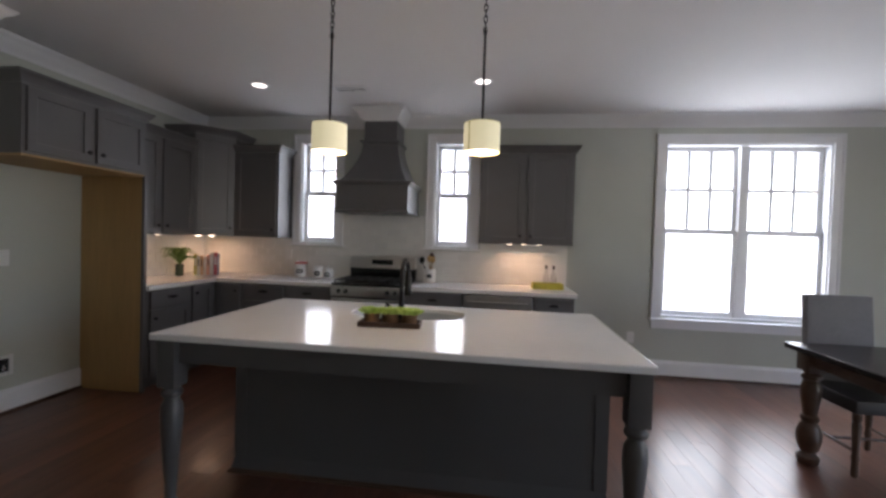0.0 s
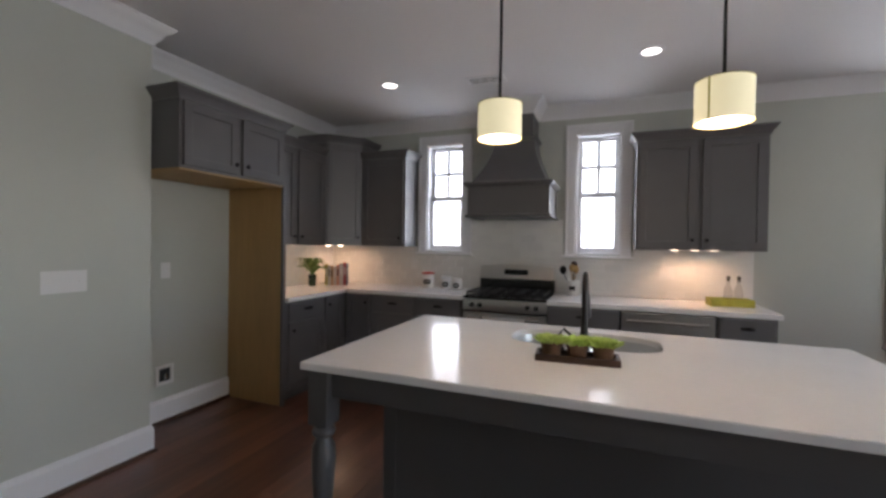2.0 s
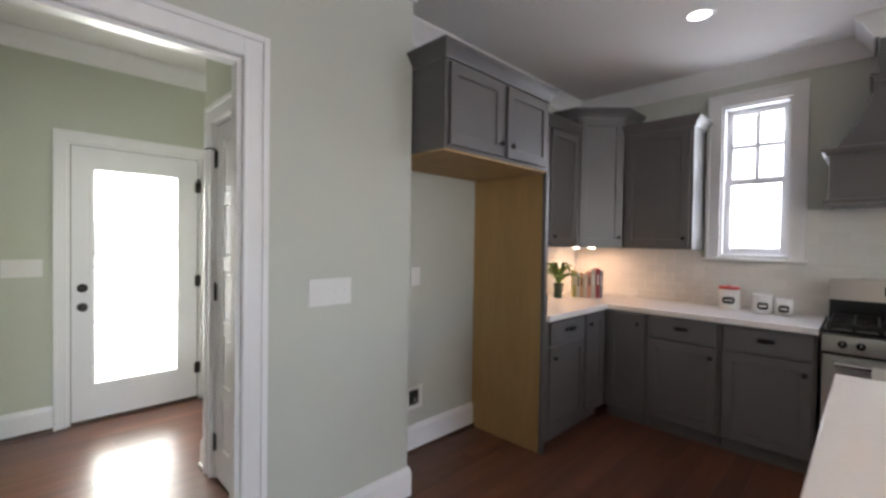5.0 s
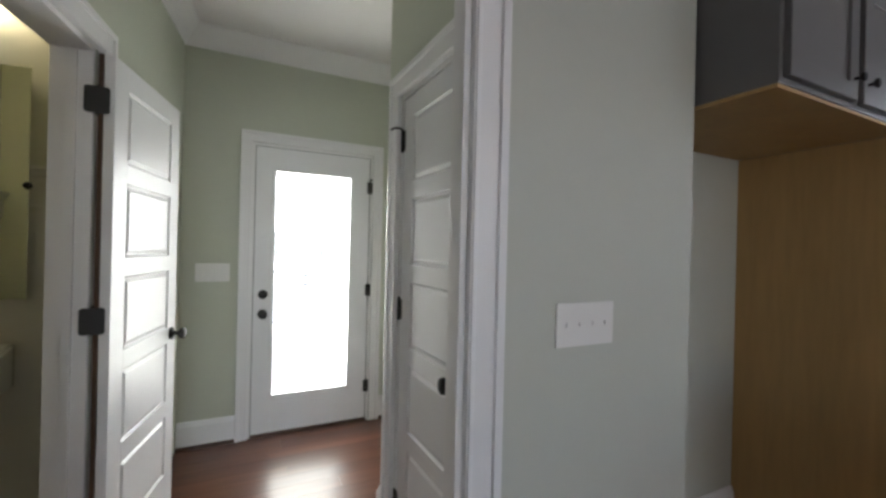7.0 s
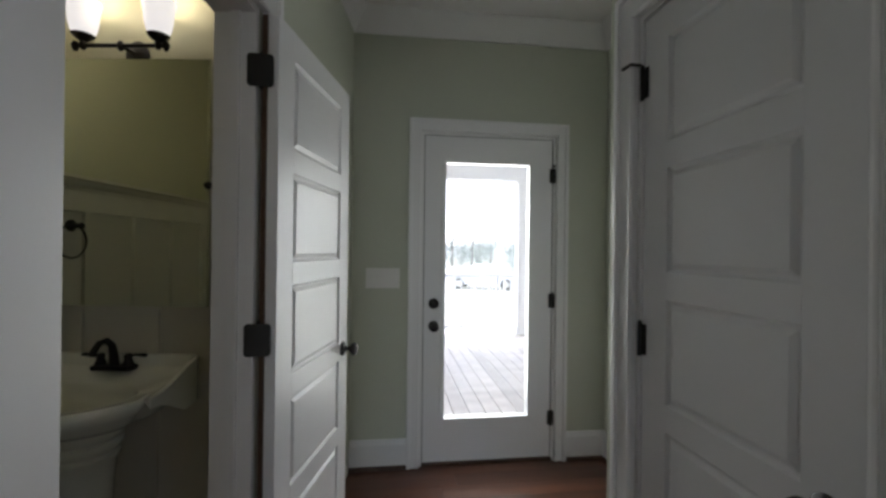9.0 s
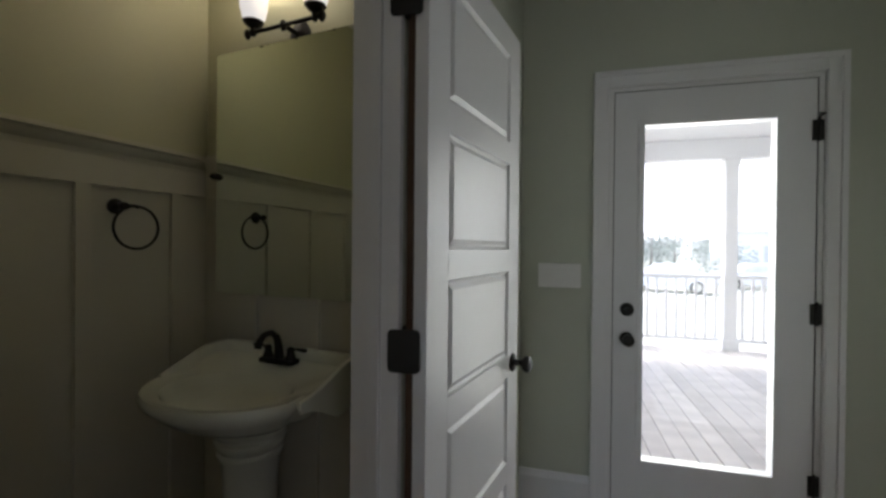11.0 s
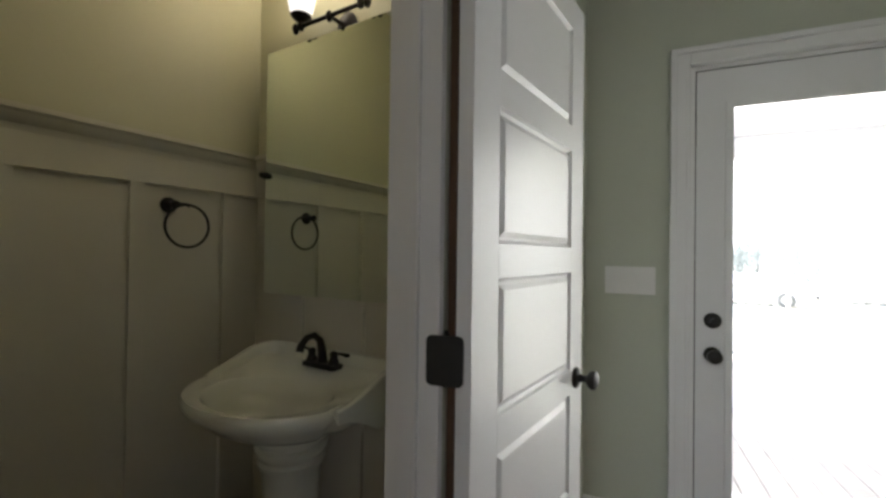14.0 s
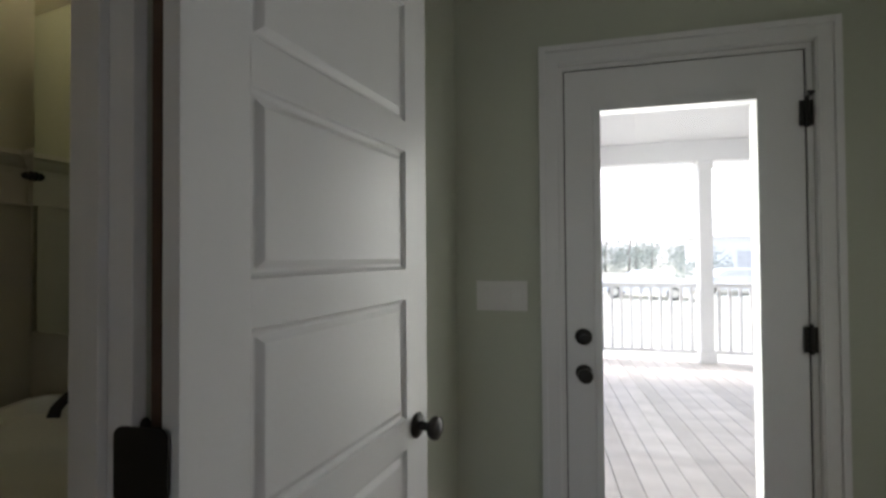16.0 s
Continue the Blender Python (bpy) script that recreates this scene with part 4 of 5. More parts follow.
for colour, h, w in (((0.5, 0.45, 0.16), 0.235, 0.03), ((0.62, 0.58, 0.5), 0.22, 0.026), ((0.6, 0.36, 0.2), 0.215, 0.028), ((0.6, 0.5, 0.42), 0.205, 0.024), ((0.62, 0.3, 0.22), 0.225, 0.03), ((0.55, 0.5, 0.46), 0.25, 0.034), ((0.34, 0.05, 0.06), 0.255, 0.03), ((0.2, 0.2, 0.24), 0.24, 0.02)):
    bk = thing("book", pose(-3.045 + (x + w / 2) * 0.84, 4.325 + (x + w / 2) * 0.54, 0.916, 0, rng.uniform(-1, 1), 33), "upright cookbook with a coloured spine", "book", "row of cookbooks")
    mt = node_material("book_cover", colour, 0.5, vary=0.06, scale=20)
    bm = B(-w / 2, w / 2, -0.085, -0.081, 0, h, 0.001)
    bx(bm, -w / 2, -w / 2 + 0.003, -0.081, 0.085, 0, h)
    bx(bm, w / 2 - 0.003, w / 2, -0.081, 0.085, 0, h)
    part("cover", bm, mt, bk)
    part("pages", B(-w / 2 + 0.0032, w / 2 - 0.0032, -0.0805, 0.08, 0.004, h - 0.004), CERAM, bk, "cream page block")
    part("title_bar", B(-w * 0.2, w * 0.2, -0.0858, -0.0852, h * 0.45, h * 0.8), CERAM if rng.random() < 0.5 else INK, bk, "unreadable title lettering")
    x += w + 0.004
_pl = thing("potted_plant", pose(-3.07, 4.13, 0.916), "green leafy plant in a glass vase on the worktop", "plant")
part("vase", L([(0, 0), (0.036, 0), (0.04, 0.01), (0.042, 0.11), (0.046, 0.125), (0.042, 0.125), (0.038, 0.02), (0, 0.015)], 22), node_material("dark_green_glass", (0.03, 0.05, 0.03), 0.12), _pl, "dark glass vase", True)
for i in range(34):
    a = i * 2.399
    reach, hgt = rng.uniform(0.1, 0.25), rng.uniform(0.15, 0.33)
    bm = bmesh.new()
    prev = None
    for k in range(7):
        f = k / 6
        r = reach * f
        z = 0.11 + hgt * (1.9 * f - 1.45 * f * f)
        wv = 0.017 * math.sin(math.pi * min(1, f * 0.92 + 0.06)) + 0.001
        c = Vector((r * math.cos(a), r * math.sin(a), z))
        s = Vector((-math.sin(a), math.cos(a), 0)) * wv
        cur = (bm.verts.new(c - s), bm.verts.new(c + Vector((0, 0, -wv * 0.4))), bm.verts.new(c + s))
        if prev:
            bm.faces.new((prev[0], prev[1], cur[1], cur[0]))
            bm.faces.new((prev[1], prev[2], cur[2], cur[1]))
        prev = cur
    part("leaf", bm, LEAF, _pl)

# yellow tray with two bottles
_y = thing("wicker_tray", pose(0.855, 4.48, 0.916, 0, 0, 4), "yellow-green oblong tray on the worktop", "tray")
bm = B(-0.15, 0.15, -0.075, 0.075, 0, 0.008, 0.002)
for a, b, c, d in ((-0.155, 0.155, -0.08, -0.07), (-0.155, 0.155, 0.07, 0.08), (-0.155, -0.145, -0.07, 0.07), (0.145, 0.155, -0.07, 0.07)):
    bx(bm, a, b, c, d, 0, 0.062, 0.003)
part("tray_body", bm, YELLOW, _y)
GLASSB = bpy.data.materials.new("clear_bottle_glass")
GLASSB.use_nodes = True
_b = GLASSB.node_tree.nodes["Principled BSDF"]
_b.inputs["Transmission Weight"].default_value, _b.inputs["Roughness"].default_value, _b.inputs["IOR"].default_value = 1.0, 0.04, 1.2
for k in (0, 1):
    bt = thing("bottle", pose(0.845 + 0.075 * k, 4.49, 0.925), "clear glass bottle with a dark stopper in the tray", "bottle", "bottles in the tray")
    part("glass", L([(0, 0), (0.03, 0), (0.032, 0.01), (0.032, 0.11), (0.022, 0.145), (0.013, 0.165), (0.013, 0.195)], 20), GLASSB, bt, "", True)
    part("stopper", L([(0.012, 0.1955), (0.012, 0.215), (0.015, 0.218), (0.015, 0.235), (0, 0.238)], 14), node_material("dark_stopper", (0.06, 0.05, 0.04), 0.5), bt, "dark stopper", True)

# pendants
def pendant(x, y, seam=False):
    p = thing("pendant_lamp", pose(x, y, 0), "lit drum pendant lamp with a cream linen shade", "lamp", "pendants over the island")
    part("canopy", L([(0.06, CZ - 0.001), (0.06, CZ - 0.012), (0.045, CZ - 0.025), (0.012, CZ - 0.03)], 22), BRONZE, p, "", True)
    z = CZ - 0.03
    k = 0
    while z > 2.42:
        a = math.pi / 2 * (k % 2)
        pts = [(0.009 * math.cos(q) * math.cos(a), 0.009 * math.cos(q) * math.sin(a), z - 0.018 + 0.018 * math.sin(q)) for q in [2 * math.pi * j / 10 for j in range(10)]]
        part("chain_link", TB(pts, 0.0028, 6, True), BRONZE, p, "", True)
        z -= 0.027
        k += 1
    part("rod", L([(0.006, 1.962), (0.006, z + 0.012)], 10), BRONZE, p)
    part("cap", L([(0.02, 1.955), (0.02, 1.966), (0.008, 1.98)], 14), BRONZE, p, "", True)
    bm = bmesh.new()
    o = [[bm.verts.new((r * math.cos(2 * math.pi * j / 40), r * math.sin(2 * math.pi * j / 40), z)) for j in range(40)] for r, z in ((0.087, 1.82), (0.087, 1.957), (0.084, 1.957), (0.084, 1.82))]
    for a, b in zip(o, o[1:] + o[:1]):
        for j in range(40):
            bm.faces.new((a[j], a[(j + 1) % 40], b[(j + 1) % 40], b[j]))
    s = part("shade", bm, SHADE, p, "glowing cream linen drum shade", True)
    if seam:
        part("seam", B(-0.0882, -0.0864, -0.0028, 0.0028, 1.821, 1.956, 0.0, pose(0, 0, 0, 0, 0, 50)), YELLOW, s, "stitched seam of the shade")
    for z0 in (1.818, 1.955):
        part("shade_trim", TB([(0.0875 * math.cos(2 * math.pi * j / 40), 0.0875 * math.sin(2 * math.pi * j / 40), z0 + 0.002) for j in range(40)], 0.0014, 6, True), YELLOW, s)
    part("diffuser", L([(0, 1.824), (0.0835, 1.824), (0.0835, 1.828), (0, 1.828)], 32), DIFF, p, "glowing white diffuser")
    return p


pendant(-0.513, 2.03)
pendant(0.256, 2.035, True)
lamp("pendant_light_left", "POINT", pose(-0.513, 2.03, 1.76), 0.388, (1.0, 0.74, 0.5), (0.07,))
lamp("pendant_light_right", "POINT", pose(0.256, 2.035, 1.76), 0.388, (1.0, 0.74, 0.5), (0.07,))

# recessed lights, vent
for x, y, power in ((-1.9, 3.665, 0.38), (0.166, 3.68, 0.6)):
    r = thing("recessed_light", pose(x, y, CZ), "lit round recessed ceiling light with white trim", "lamp", "recessed lights")
    part("trim_ring", L([(0.062, -0.001), (0.066, -0.007), (0.085, -0.006), (0.09, -0.001)], 30), TRIM, r, "", True)
    part("lens", L([(0, -0.004), (0.061, -0.004), (0.061, -0.001), (0, -0.001)], 30), CAN, r, "glowing lens")
    lamp("recessed_glow", "SPOT", pose(x, y, CZ - 0.02), power, (1, 0.9, 0.75), (0.05,), 110)
_v = thing("ceiling_vent", pose(-1.07, 3.81, CZ), "white louvred air vent in the ceiling", "vent")
bm = bmesh.new()
for a, b, c, d in ((-0.16, 0.16, -0.085, -0.065), (-0.16, 0.16, 0.065, 0.085), (-0.16, -0.14, -0.065, 0.065), (0.14, 0.16, -0.065, 0.065)):
    bx(bm, a, b, c, d, -0.008, -0.001, 0.002)
part("frame", bm, TRIM, _v)
# black sheet in place of the shaded duct behind the slats
part("backing", B(-0.14, 0.14, -0.065, 0.065, -0.002, -0.001), INK, _v)
for k in range(6):
    part("slat", B(-0.139, 0.139, -0.004, 0.004, -0.0075, -0.005, m=pose(0, -0.053 + 0.021 * k, 0, 0, 0, 0)), TRIM, _v)

# under-cabinet light
for k in (-1, 0, 1):
    lamp("under_cabinet_right", "SPOT", pose(0.61 + 0.15 * k, NY - 0.17, 1.358), 0.307, WARM, (0.022,), 150)
lamp("under_cabinet_corner", "AREA", look((-2.96, NY - 0.27, 1.335), (-2.96, NY - 0.25, 0)), 0.16, WARM, (0.3, 0.06))
lamp("under_cabinet_left", "AREA", look((WX + 0.17, 3.7, 1.335), (WX + 0.15, 3.7, 0)), 0.14, WARM, (0.06, 0.5))

# dining table and chair
_t = thing("dining_table", pose(0, 0, 0), "dark stained dining table on thick turned legs", "table")
part("tabletop", B(2.34, 4.3, 2.1, 3.2, 0.725, 0.762, 0.006), TABLE, _t)
bm = bmesh.new()
for a, b, c, d in ((2.4, 4.18, 2.24, 2.265), (2.4, 4.18, 3.045, 3.07), (2.395, 2.42, 2.265, 3.045), (4.16, 4.185, 2.265, 3.045)):
    bx(bm, a, b, c, d, 0.645, 0.7245)
part("apron", bm, LEGW, _t)
TLEG = [(0, 0), (0.05, 0), (0.062, 0.02), (0.062, 0.05), (0.045, 0.065), (0.04, 0.08), (0.055, 0.1), (0.068, 0.15), (0.07, 0.2), (0.055, 0.25), (0.04, 0.275), (0.05, 0.29), (0.05, 0.31), (0.038, 0.325), (0.042, 0.36), (0.054, 0.44), (0.058, 0.5), (0.044, 0.54), (0.04, 0.55), (0.056, 0.56), (0.056, 0.585), (0.044, 0.6), (0.06, 0.615), (0, 0.615)]
for x in (2.415, 4.16):
    for y in (2.26, 3.04):
        bm = L(TLEG, 24, pose(x, y, 0))
        bx(bm, x - 0.058, x + 0.058, y - 0.058, y + 0.058, 0.61, 0.7242, 0.004)
        part("leg", bm, LEGW, _t, "thick turned leg", True)


def dining_chair(m):
    c = thing("dining_chair", m, "grey upholstered dining chair with dark wooden legs", "chair")
    part("seat", B(-0.235, 0.235, -0.25, 0.22, 0.4, 0.485, 0.02), LEATHER, c, "dark leather seat", True)
    bm = bmesh.new()
    bx(bm, -0.215, 0.215, 0, 0.07, 0, 0.7, 0.018, pose(0, 0.17, 0.39, -5))
    part("backrest", bm, LINEN, c, "grey linen backrest", True)
    lp = [(0, 0), (0.016, 0), (0.02, 0.02), (0.018, 0.1), (0.024, 0.12), (0.018, 0.14), (0.022, 0.25), (0.026, 0.33), (0.02, 0.345), (0.026, 0.36), (0.026, 0.398), (0, 0.398)]
    for x in (-0.2, 0.2):
        for y in (-0.215, 0.2):
            part("leg", L(lp, 14, pose(x, y, 0)), LEGW, c, "", True)
        part("stretcher", TB([(x, -0.215, 0.16), (x, 0.2, 0.16)], 0.011, 8), LEGW, c, "", True)
    part("stretcher", TB([(-0.2, -0.01, 0.16), (0.2, -0.01, 0.16)], 0.011, 8), LEGW, c, "", True)
    return c


dining_chair(pose(2.785, 3.12, 0, 0, 0, 1))

# ---- hall ----
def panel_door(bm, w, h, t=0.035, rows=5):
    """A moulded door with raised panels on both faces; hinge foot at the origin, leaf along +x, thickness along -y."""
    st = 0.108
    rail, foot, head = 0.074, 0.186, 0.092
    ph = (h - foot - head - rail * (rows - 1)) / rows
    bx(bm, 0, st, -t, 0, 0, h, 0.0015)
    bx(bm, w - st, w, -t, 0, 0, h, 0.0015)
    bx(bm, st, w - st, -t, 0, 0, foot)
    bx(bm, st, w - st, -t, 0, h - head, h)
    for k in range(rows):
        z0 = foot + k * (ph + rail)
        if k:
            bx(bm, st, w - st, -t, 0, z0 - rail, z0)
        z1 = z0 + ph
        for side in (0, 1):
            f = (lambda d: -t + d) if side else (lambda d: -d)
            loops = []
            for ins, d in ((0, 0.0), (0.004, 0.006), (0.009, 0.009), (0.014, 0.009), (0.026, 0.002), (0.028, 0.0015)):
                loops.append([bm.verts.new(p) for p in ((st + ins, f(d), z0 + ins), (w - st - ins, f(d), z0 + ins), (w - st - ins, f(d), z1 - ins), (st + ins, f(d), z1 - ins))])
            for a, b in zip(loops, loops[1:]):
                for q in range(4):
                    bm.faces.new((a[q], a[(q + 1) % 4], b[(q + 1) % 4], b[q]))
            bm.faces.new(loops[-1])
    return bm


KNOBP = [(0.03, 0), (0.032, 0.004), (0.028, 0.009), (0.012, 0.013), (0.01, 0.03), (0.014, 0.036), (0.024, 0.042), (0.029, 0.052), (0.027, 0.062), (0.016, 0.068), (0, 0.069)]


def hinge(parent, x, y, z, name="hinge"):
    bm = L([(0.0065, -0.05), (0.0065, 0.05), (0.004, 0.055), (0, 0.056)], 10, pose(x, y, z))
    bx(bm, x - 0.022, x + 0.022, y + 0.004, y + 0.007, z - 0.045, z + 0.045)
    return part(name, bm, BRONZE, parent, "dark bronze hinge", True)


# closet door, shut
_d = tagged(new("door_1"), "white five-panel closet door standing shut", "door", kind="structure")
_d.matrix_world = pose(-3.791, HY + 0.041, 0.012)
part("door_leaf", panel_door(bmesh.new(), 0.6, 2.015), DOORW, _d)
part("door_knob", L(KNOBP, 20, pose(0.545, -0.035, 0.887, 90)), BRONZE, _d, "dark bronze knob", True)
for z in (0.2, 1.07, 1.83):
    hinge(_d, -0.002, -0.043, z)
part("hinge_stop", TB([(-0.002, -0.045, 1.885), (-0.01, -0.075, 1.89), (-0.04, -0.085, 1.885)], 0.005, 8), BRONZE, _d, "hinge-pin door stop", True)
# bathroom door, folded back
_d = tagged(new("door_2"), "white five-panel bathroom door folded wide open", "door", kind="structure")
_d.matrix_world = BATH @ pose(0.0, 0.028, 0.012, 0, 0, 175)
part("door_leaf", panel_door(bmesh.new(), 0.672, 2.03), DOORW, _d)
part("door_knob", L(KNOBP, 20, pose(0.612, -0.035, 0.885, 90)), BRONZE, _d, "dark bronze knob", True)
part("door_knob", L(KNOBP, 20, pose(0.612, 0, 0.885, -90)), BRONZE, _d, "dark bronze knob", True)
part("latch_plate", B(0.6715, 0.6735, -0.03, -0.006, 0.855, 0.915), BRONZE, _d)
_j = tagged(new("door_hinge"), "dark bronze hinge leaves on the bathroom jamb", "hinge", kind="structure")
_j.matrix_world = BATH
def hinge_plate(z):
    """A square hinge leaf with rounded corners, lying across the joint of jamb and door."""
    bm = bmesh.new()
    rim_pts = []
    for cx, cz, a0 in ((0.026, 0.037, 0), (-0.026, 0.037, 90), (-0.026, -0.037, 180), (0.026, -0.037, 270)):
        for k in range(5):
            a = radians(a0 + 22.5 * k)
            rim_pts.append((cx + 0.012 * math.cos(a), cz + 0.012 * math.sin(a)))
    front = [bm.verts.new((x, 0.003, q)) for x, q in rim_pts]
    back = [bm.verts.new((x, 0, q)) for x, q in rim_pts]
    bm.faces.new(front)
    bm.faces.new(back[::-1])
    for k in range(20):
        bm.faces.new((front[k], front[(k + 1) % 20], back[(k + 1) % 20], back[k]))
    lathe(bm, [(0.006, -0.052), (0.006, 0.052), (0.003, 0.058), (0, 0.059)], 10, pose(0, -0.006, 0))
    bm.transform(pose(0.0145, 0.012, z, 0, 0, -79))
    return bm


for z in (0.312, 1.064, 1.87):
    part("hinge_leaf", hinge_plate(z), BRONZE, _j, "", False)
# door stop strips in the bathroom jamb
setting("trim_bath_stop", B(0.0185, 0.031, -0.075, -0.045, 0, 2.04, 0.002, BATH), TRIM, "white door stop strip in the jamb", "trim")
# added brown strip that darkens the hinge gap as its shade would
setting("trim_bath_seam", B(-0.0035, 0.0005, 0.009, 0.0262, 0, 2.045, 0.001, BATH), SHOE, "dark brown strip standing for the shade in the joint of jamb and door", "trim")
# near side of the bathroom doorway
setting("trim_bath_near", B(-3.172, -3.08, 0.2, 0.436, 0, CZ - 0.1, 0.003), TRIM, "smooth white painted pilaster beside the bathroom doorway", "trim")
setting("wall_bath_near", B(-3.079, JX - WT - 0.001, 0.2, 0.428, 0, CZ), SAGE, "short painted wall beside the hall opening", "wall")

# porch door
_d = tagged(new("door_3"), "white glazed porch door with dark hardware, shut", "door", kind="structure")
_d.matrix_world = FACE_E(EX - 0.006, 1.035, 0.022)
DW, DH = 0.82, 2.028
g0, g1, q0, q1 = 0.127, 0.674, 0.262, 1.868
bm = bmesh.new()
bx(bm, 0, g0, 0, 0.044, 0, DH, 0.0015)
bx(bm, g1, DW, 0, 0.044, 0, DH, 0.0015)
bx(bm, g0, g1, 0, 0.044, 0, q0)
bx(bm, g0, g1, 0, 0.044, q1, DH)
_lf = part("door_leaf", bm, DOORW, _d)
bm = bmesh.new()
for a, b, c, d in ((g0 - 0.022, g0 + 0.006, q0 - 0.022, q1 + 0.022), (g1 - 0.006, g1 + 0.022, q0 - 0.022, q1 + 0.022), (g0 + 0.006, g1 - 0.006, q0 - 0.022, q0 + 0.006), (g0 + 0.006, g1 - 0.006, q1 - 0.006, q1 + 0.022)):
    bx(bm, a, b, -0.008, 0.0495, c, d, 0.003)
part("glazing_bead", bm, DOORW, _lf)
_pn = part("pane", B(g0 + 0.003, g1 - 0.003, 0.02, 0.025, q0 + 0.003, q1 - 0.003), DOORGLASS, _lf, "clear glass pane")
_pn.visible_shadow = False
part("deadbolt", L([(0.032, 0), (0.032, 0.008), (0.026, 0.014), (0.012, 0.016), (0.012, 0.026), (0, 0.027)], 20, pose(0.062, -0.0005, 0.985, 90)), BRONZE, _lf, "dark bronze deadbolt", True)
part("door_knob", L(KNOBP, 20, pose(0.062, -0.0005, 0.845, 90)), BRONZE, _lf, "dark bronze knob", True)
for z in (0.25, 1.0, 1.8):
    hinge(_d, DW + 0.002, -0.012, z)
part("hinge_stop", TB([(DW + 0.002, -0.013, 1.856), (DW + 0.005, -0.045, 1.86), (DW - 0.02, -0.06, 1.858)], 0.005, 8), BRONZE, _d, "hinge-pin door stop", True)
# black strips fill the gap round the leaf to draw its shadow line
bm = B(EX - 0.03, EX - 0.009, 1.0303, 1.0347, 0.02, 2.0503)
bx(bm, EX - 0.03, EX - 0.009, 1.8553, 1.8597, 0.02, 2.0503)
bx(bm, EX - 0.03, EX - 0.009, 1.0347, 1.8553, 2.0503, 2.0538)
setting("trim_weatherstrip", bm, INK, "black strips standing for the shaded gap round the porch door", "trim")
setting("trim_threshold", B(EX - 0.15, EX + 0.012, 1.03, 1.86, 0.0, 0.02, 0.004), SHOE, "dark door threshold", "trim")
plate("switch_plate", FACE_E(EX, 0.782, 1.163), 0.205, 0.122, 4, "white four-gang switch plate beside the porch door", rockers=1)
# side door past the closet, shut
_d = tagged(new("door_4"), "white five-panel side door standing shut", "door", kind="structure")
_d.matrix_world = pose(-4.957, HY2 + 0.05, 0.012)
part("door_leaf", panel_door(bmesh.new(), 0.734, 2.015), DOORW, _d)

# ---- bathroom ----
BI = pose(-4.59, -0.745, 0, 0, 0, -8)
_w = B(-0.12, 0, -0.12, 1.2, 0, CZ, m=BI)
setting("wall_bath_mirror", _w, BATHW, "olive painted bathroom wall behind the mirror", "wall")
setting("wall_bath_left", B(0, 1.9, -0.12, 0, 0, CZ, m=BI), BATHW, "olive painted bathroom wall above wainscot", "wall")
setting("wall_bath_end", B(1.55, 1.65, 0, 0.95, 0, CZ, m=BI), BATHW, "plain bathroom end wall", "wall")
# wainscot
RAILZ = 1.605
def wains(name, m, length, posts):
    w = tagged(new(name), "cream board-and-batten wainscot with a moulded cap", "wainscot", kind="structure")
    w.matrix_world = m
    part("backboard", B(0, length, 0.001, 0.008, 0.13, RAILZ), WAINS, w)
    part("base_rail", B(0, length, 0.0085, 0.024, 0, 0.15, 0.003), WAINS, w)
    part("top_rail", B(0, length, 0.0085, 0.026, RAILZ - 0.1, RAILZ, 0.002), WAINS, w)
    part("cap", sweep(bmesh.new(), [(0, 0), (length, 0)], [(0.001, RAILZ), (0.022, RAILZ), (0.026, RAILZ + 0.02), (0.04, RAILZ + 0.032), (0.046, RAILZ + 0.05), (0.058, RAILZ + 0.056), (0.058, RAILZ + 0.072), (0.001, RAILZ + 0.072)]), WAINS, w, "moulded cap rail", True)
    for x in posts:
        part("batten", B(x - 0.022, x + 0.022, 0.0085, 0.026, 0.15, RAILZ - 0.1, 0.002), WAINS, w)
    return w


wains("wainscot_left", BI, 1.55, (0.155, 0.485, 0.815, 1.145, 1.475))
wains("wainscot_mirror", BI @ Matrix(((0, 1, 0, 0), (1, 0, 0, 0), (0, 0, 1, 0), (0, 0, 0, 1))), 0.95, (0.3, 0.62, 0.9))
# mirror
_m = thing("mirror", BI, "frameless bathroom wall mirror held by dark clips", "mirror")
part("glass", B(0.062, 0.067, 0.14, 0.87, 1.1, 2.09, 0.0012), MIRROR, _m)
part("backing", B(0.022, 0.061, 0.17, 0.84, 1.13, 2.06), WAINS, _m)
for b in (0.14, 0.87):
    part("clip", L([(0.014, 0), (0.016, 0.006), (0.011, 0.012), (0.013, 0.018), (0.008, 0.026), (0, 0.027)], 14, pose(0.0675, b, 1.585, 0, 90, 0)), BRONZE, _m, "dark round mirror clip", True)
# towel ring
_r = thing("towel_ring", BI @ pose(0.385, 0.02, 1.435), "dark bronze towel ring on the wainscot", "towel ring")
part("post", L([(0.028, 0.001), (0.029, 0.006), (0.018, 0.014), (0.012, 0.022), (0.012, 0.05), (0.015, 0.055), (0.013, 0.062), (0, 0.063)], 18, pose(0, 0, 0, -90)), BRONZE, _r, "", True)
part("arm", TB([(0, 0.048, 0.002), (-0.04, 0.05, 0.004), (-0.05, 0.05, -0.002)], 0.006, 8), BRONZE, _r, "", True)
part("ring", TB([(-0.045 + 0.078 * math.sin(a), 0.05, -0.075 + 0.078 * math.cos(a)) for a in [2 * math.pi * k / 36 for k in range(36)]], 0.005, 8, True), BRONZE, _r, "", True)
# pedestal sink
_s = thing("pedestal_sink", BI @ pose(0.0, 0.512, 0), "cream white porcelain pedestal sink with a scrolled back edge", "sink")
bm = bmesh.new()
K = 56
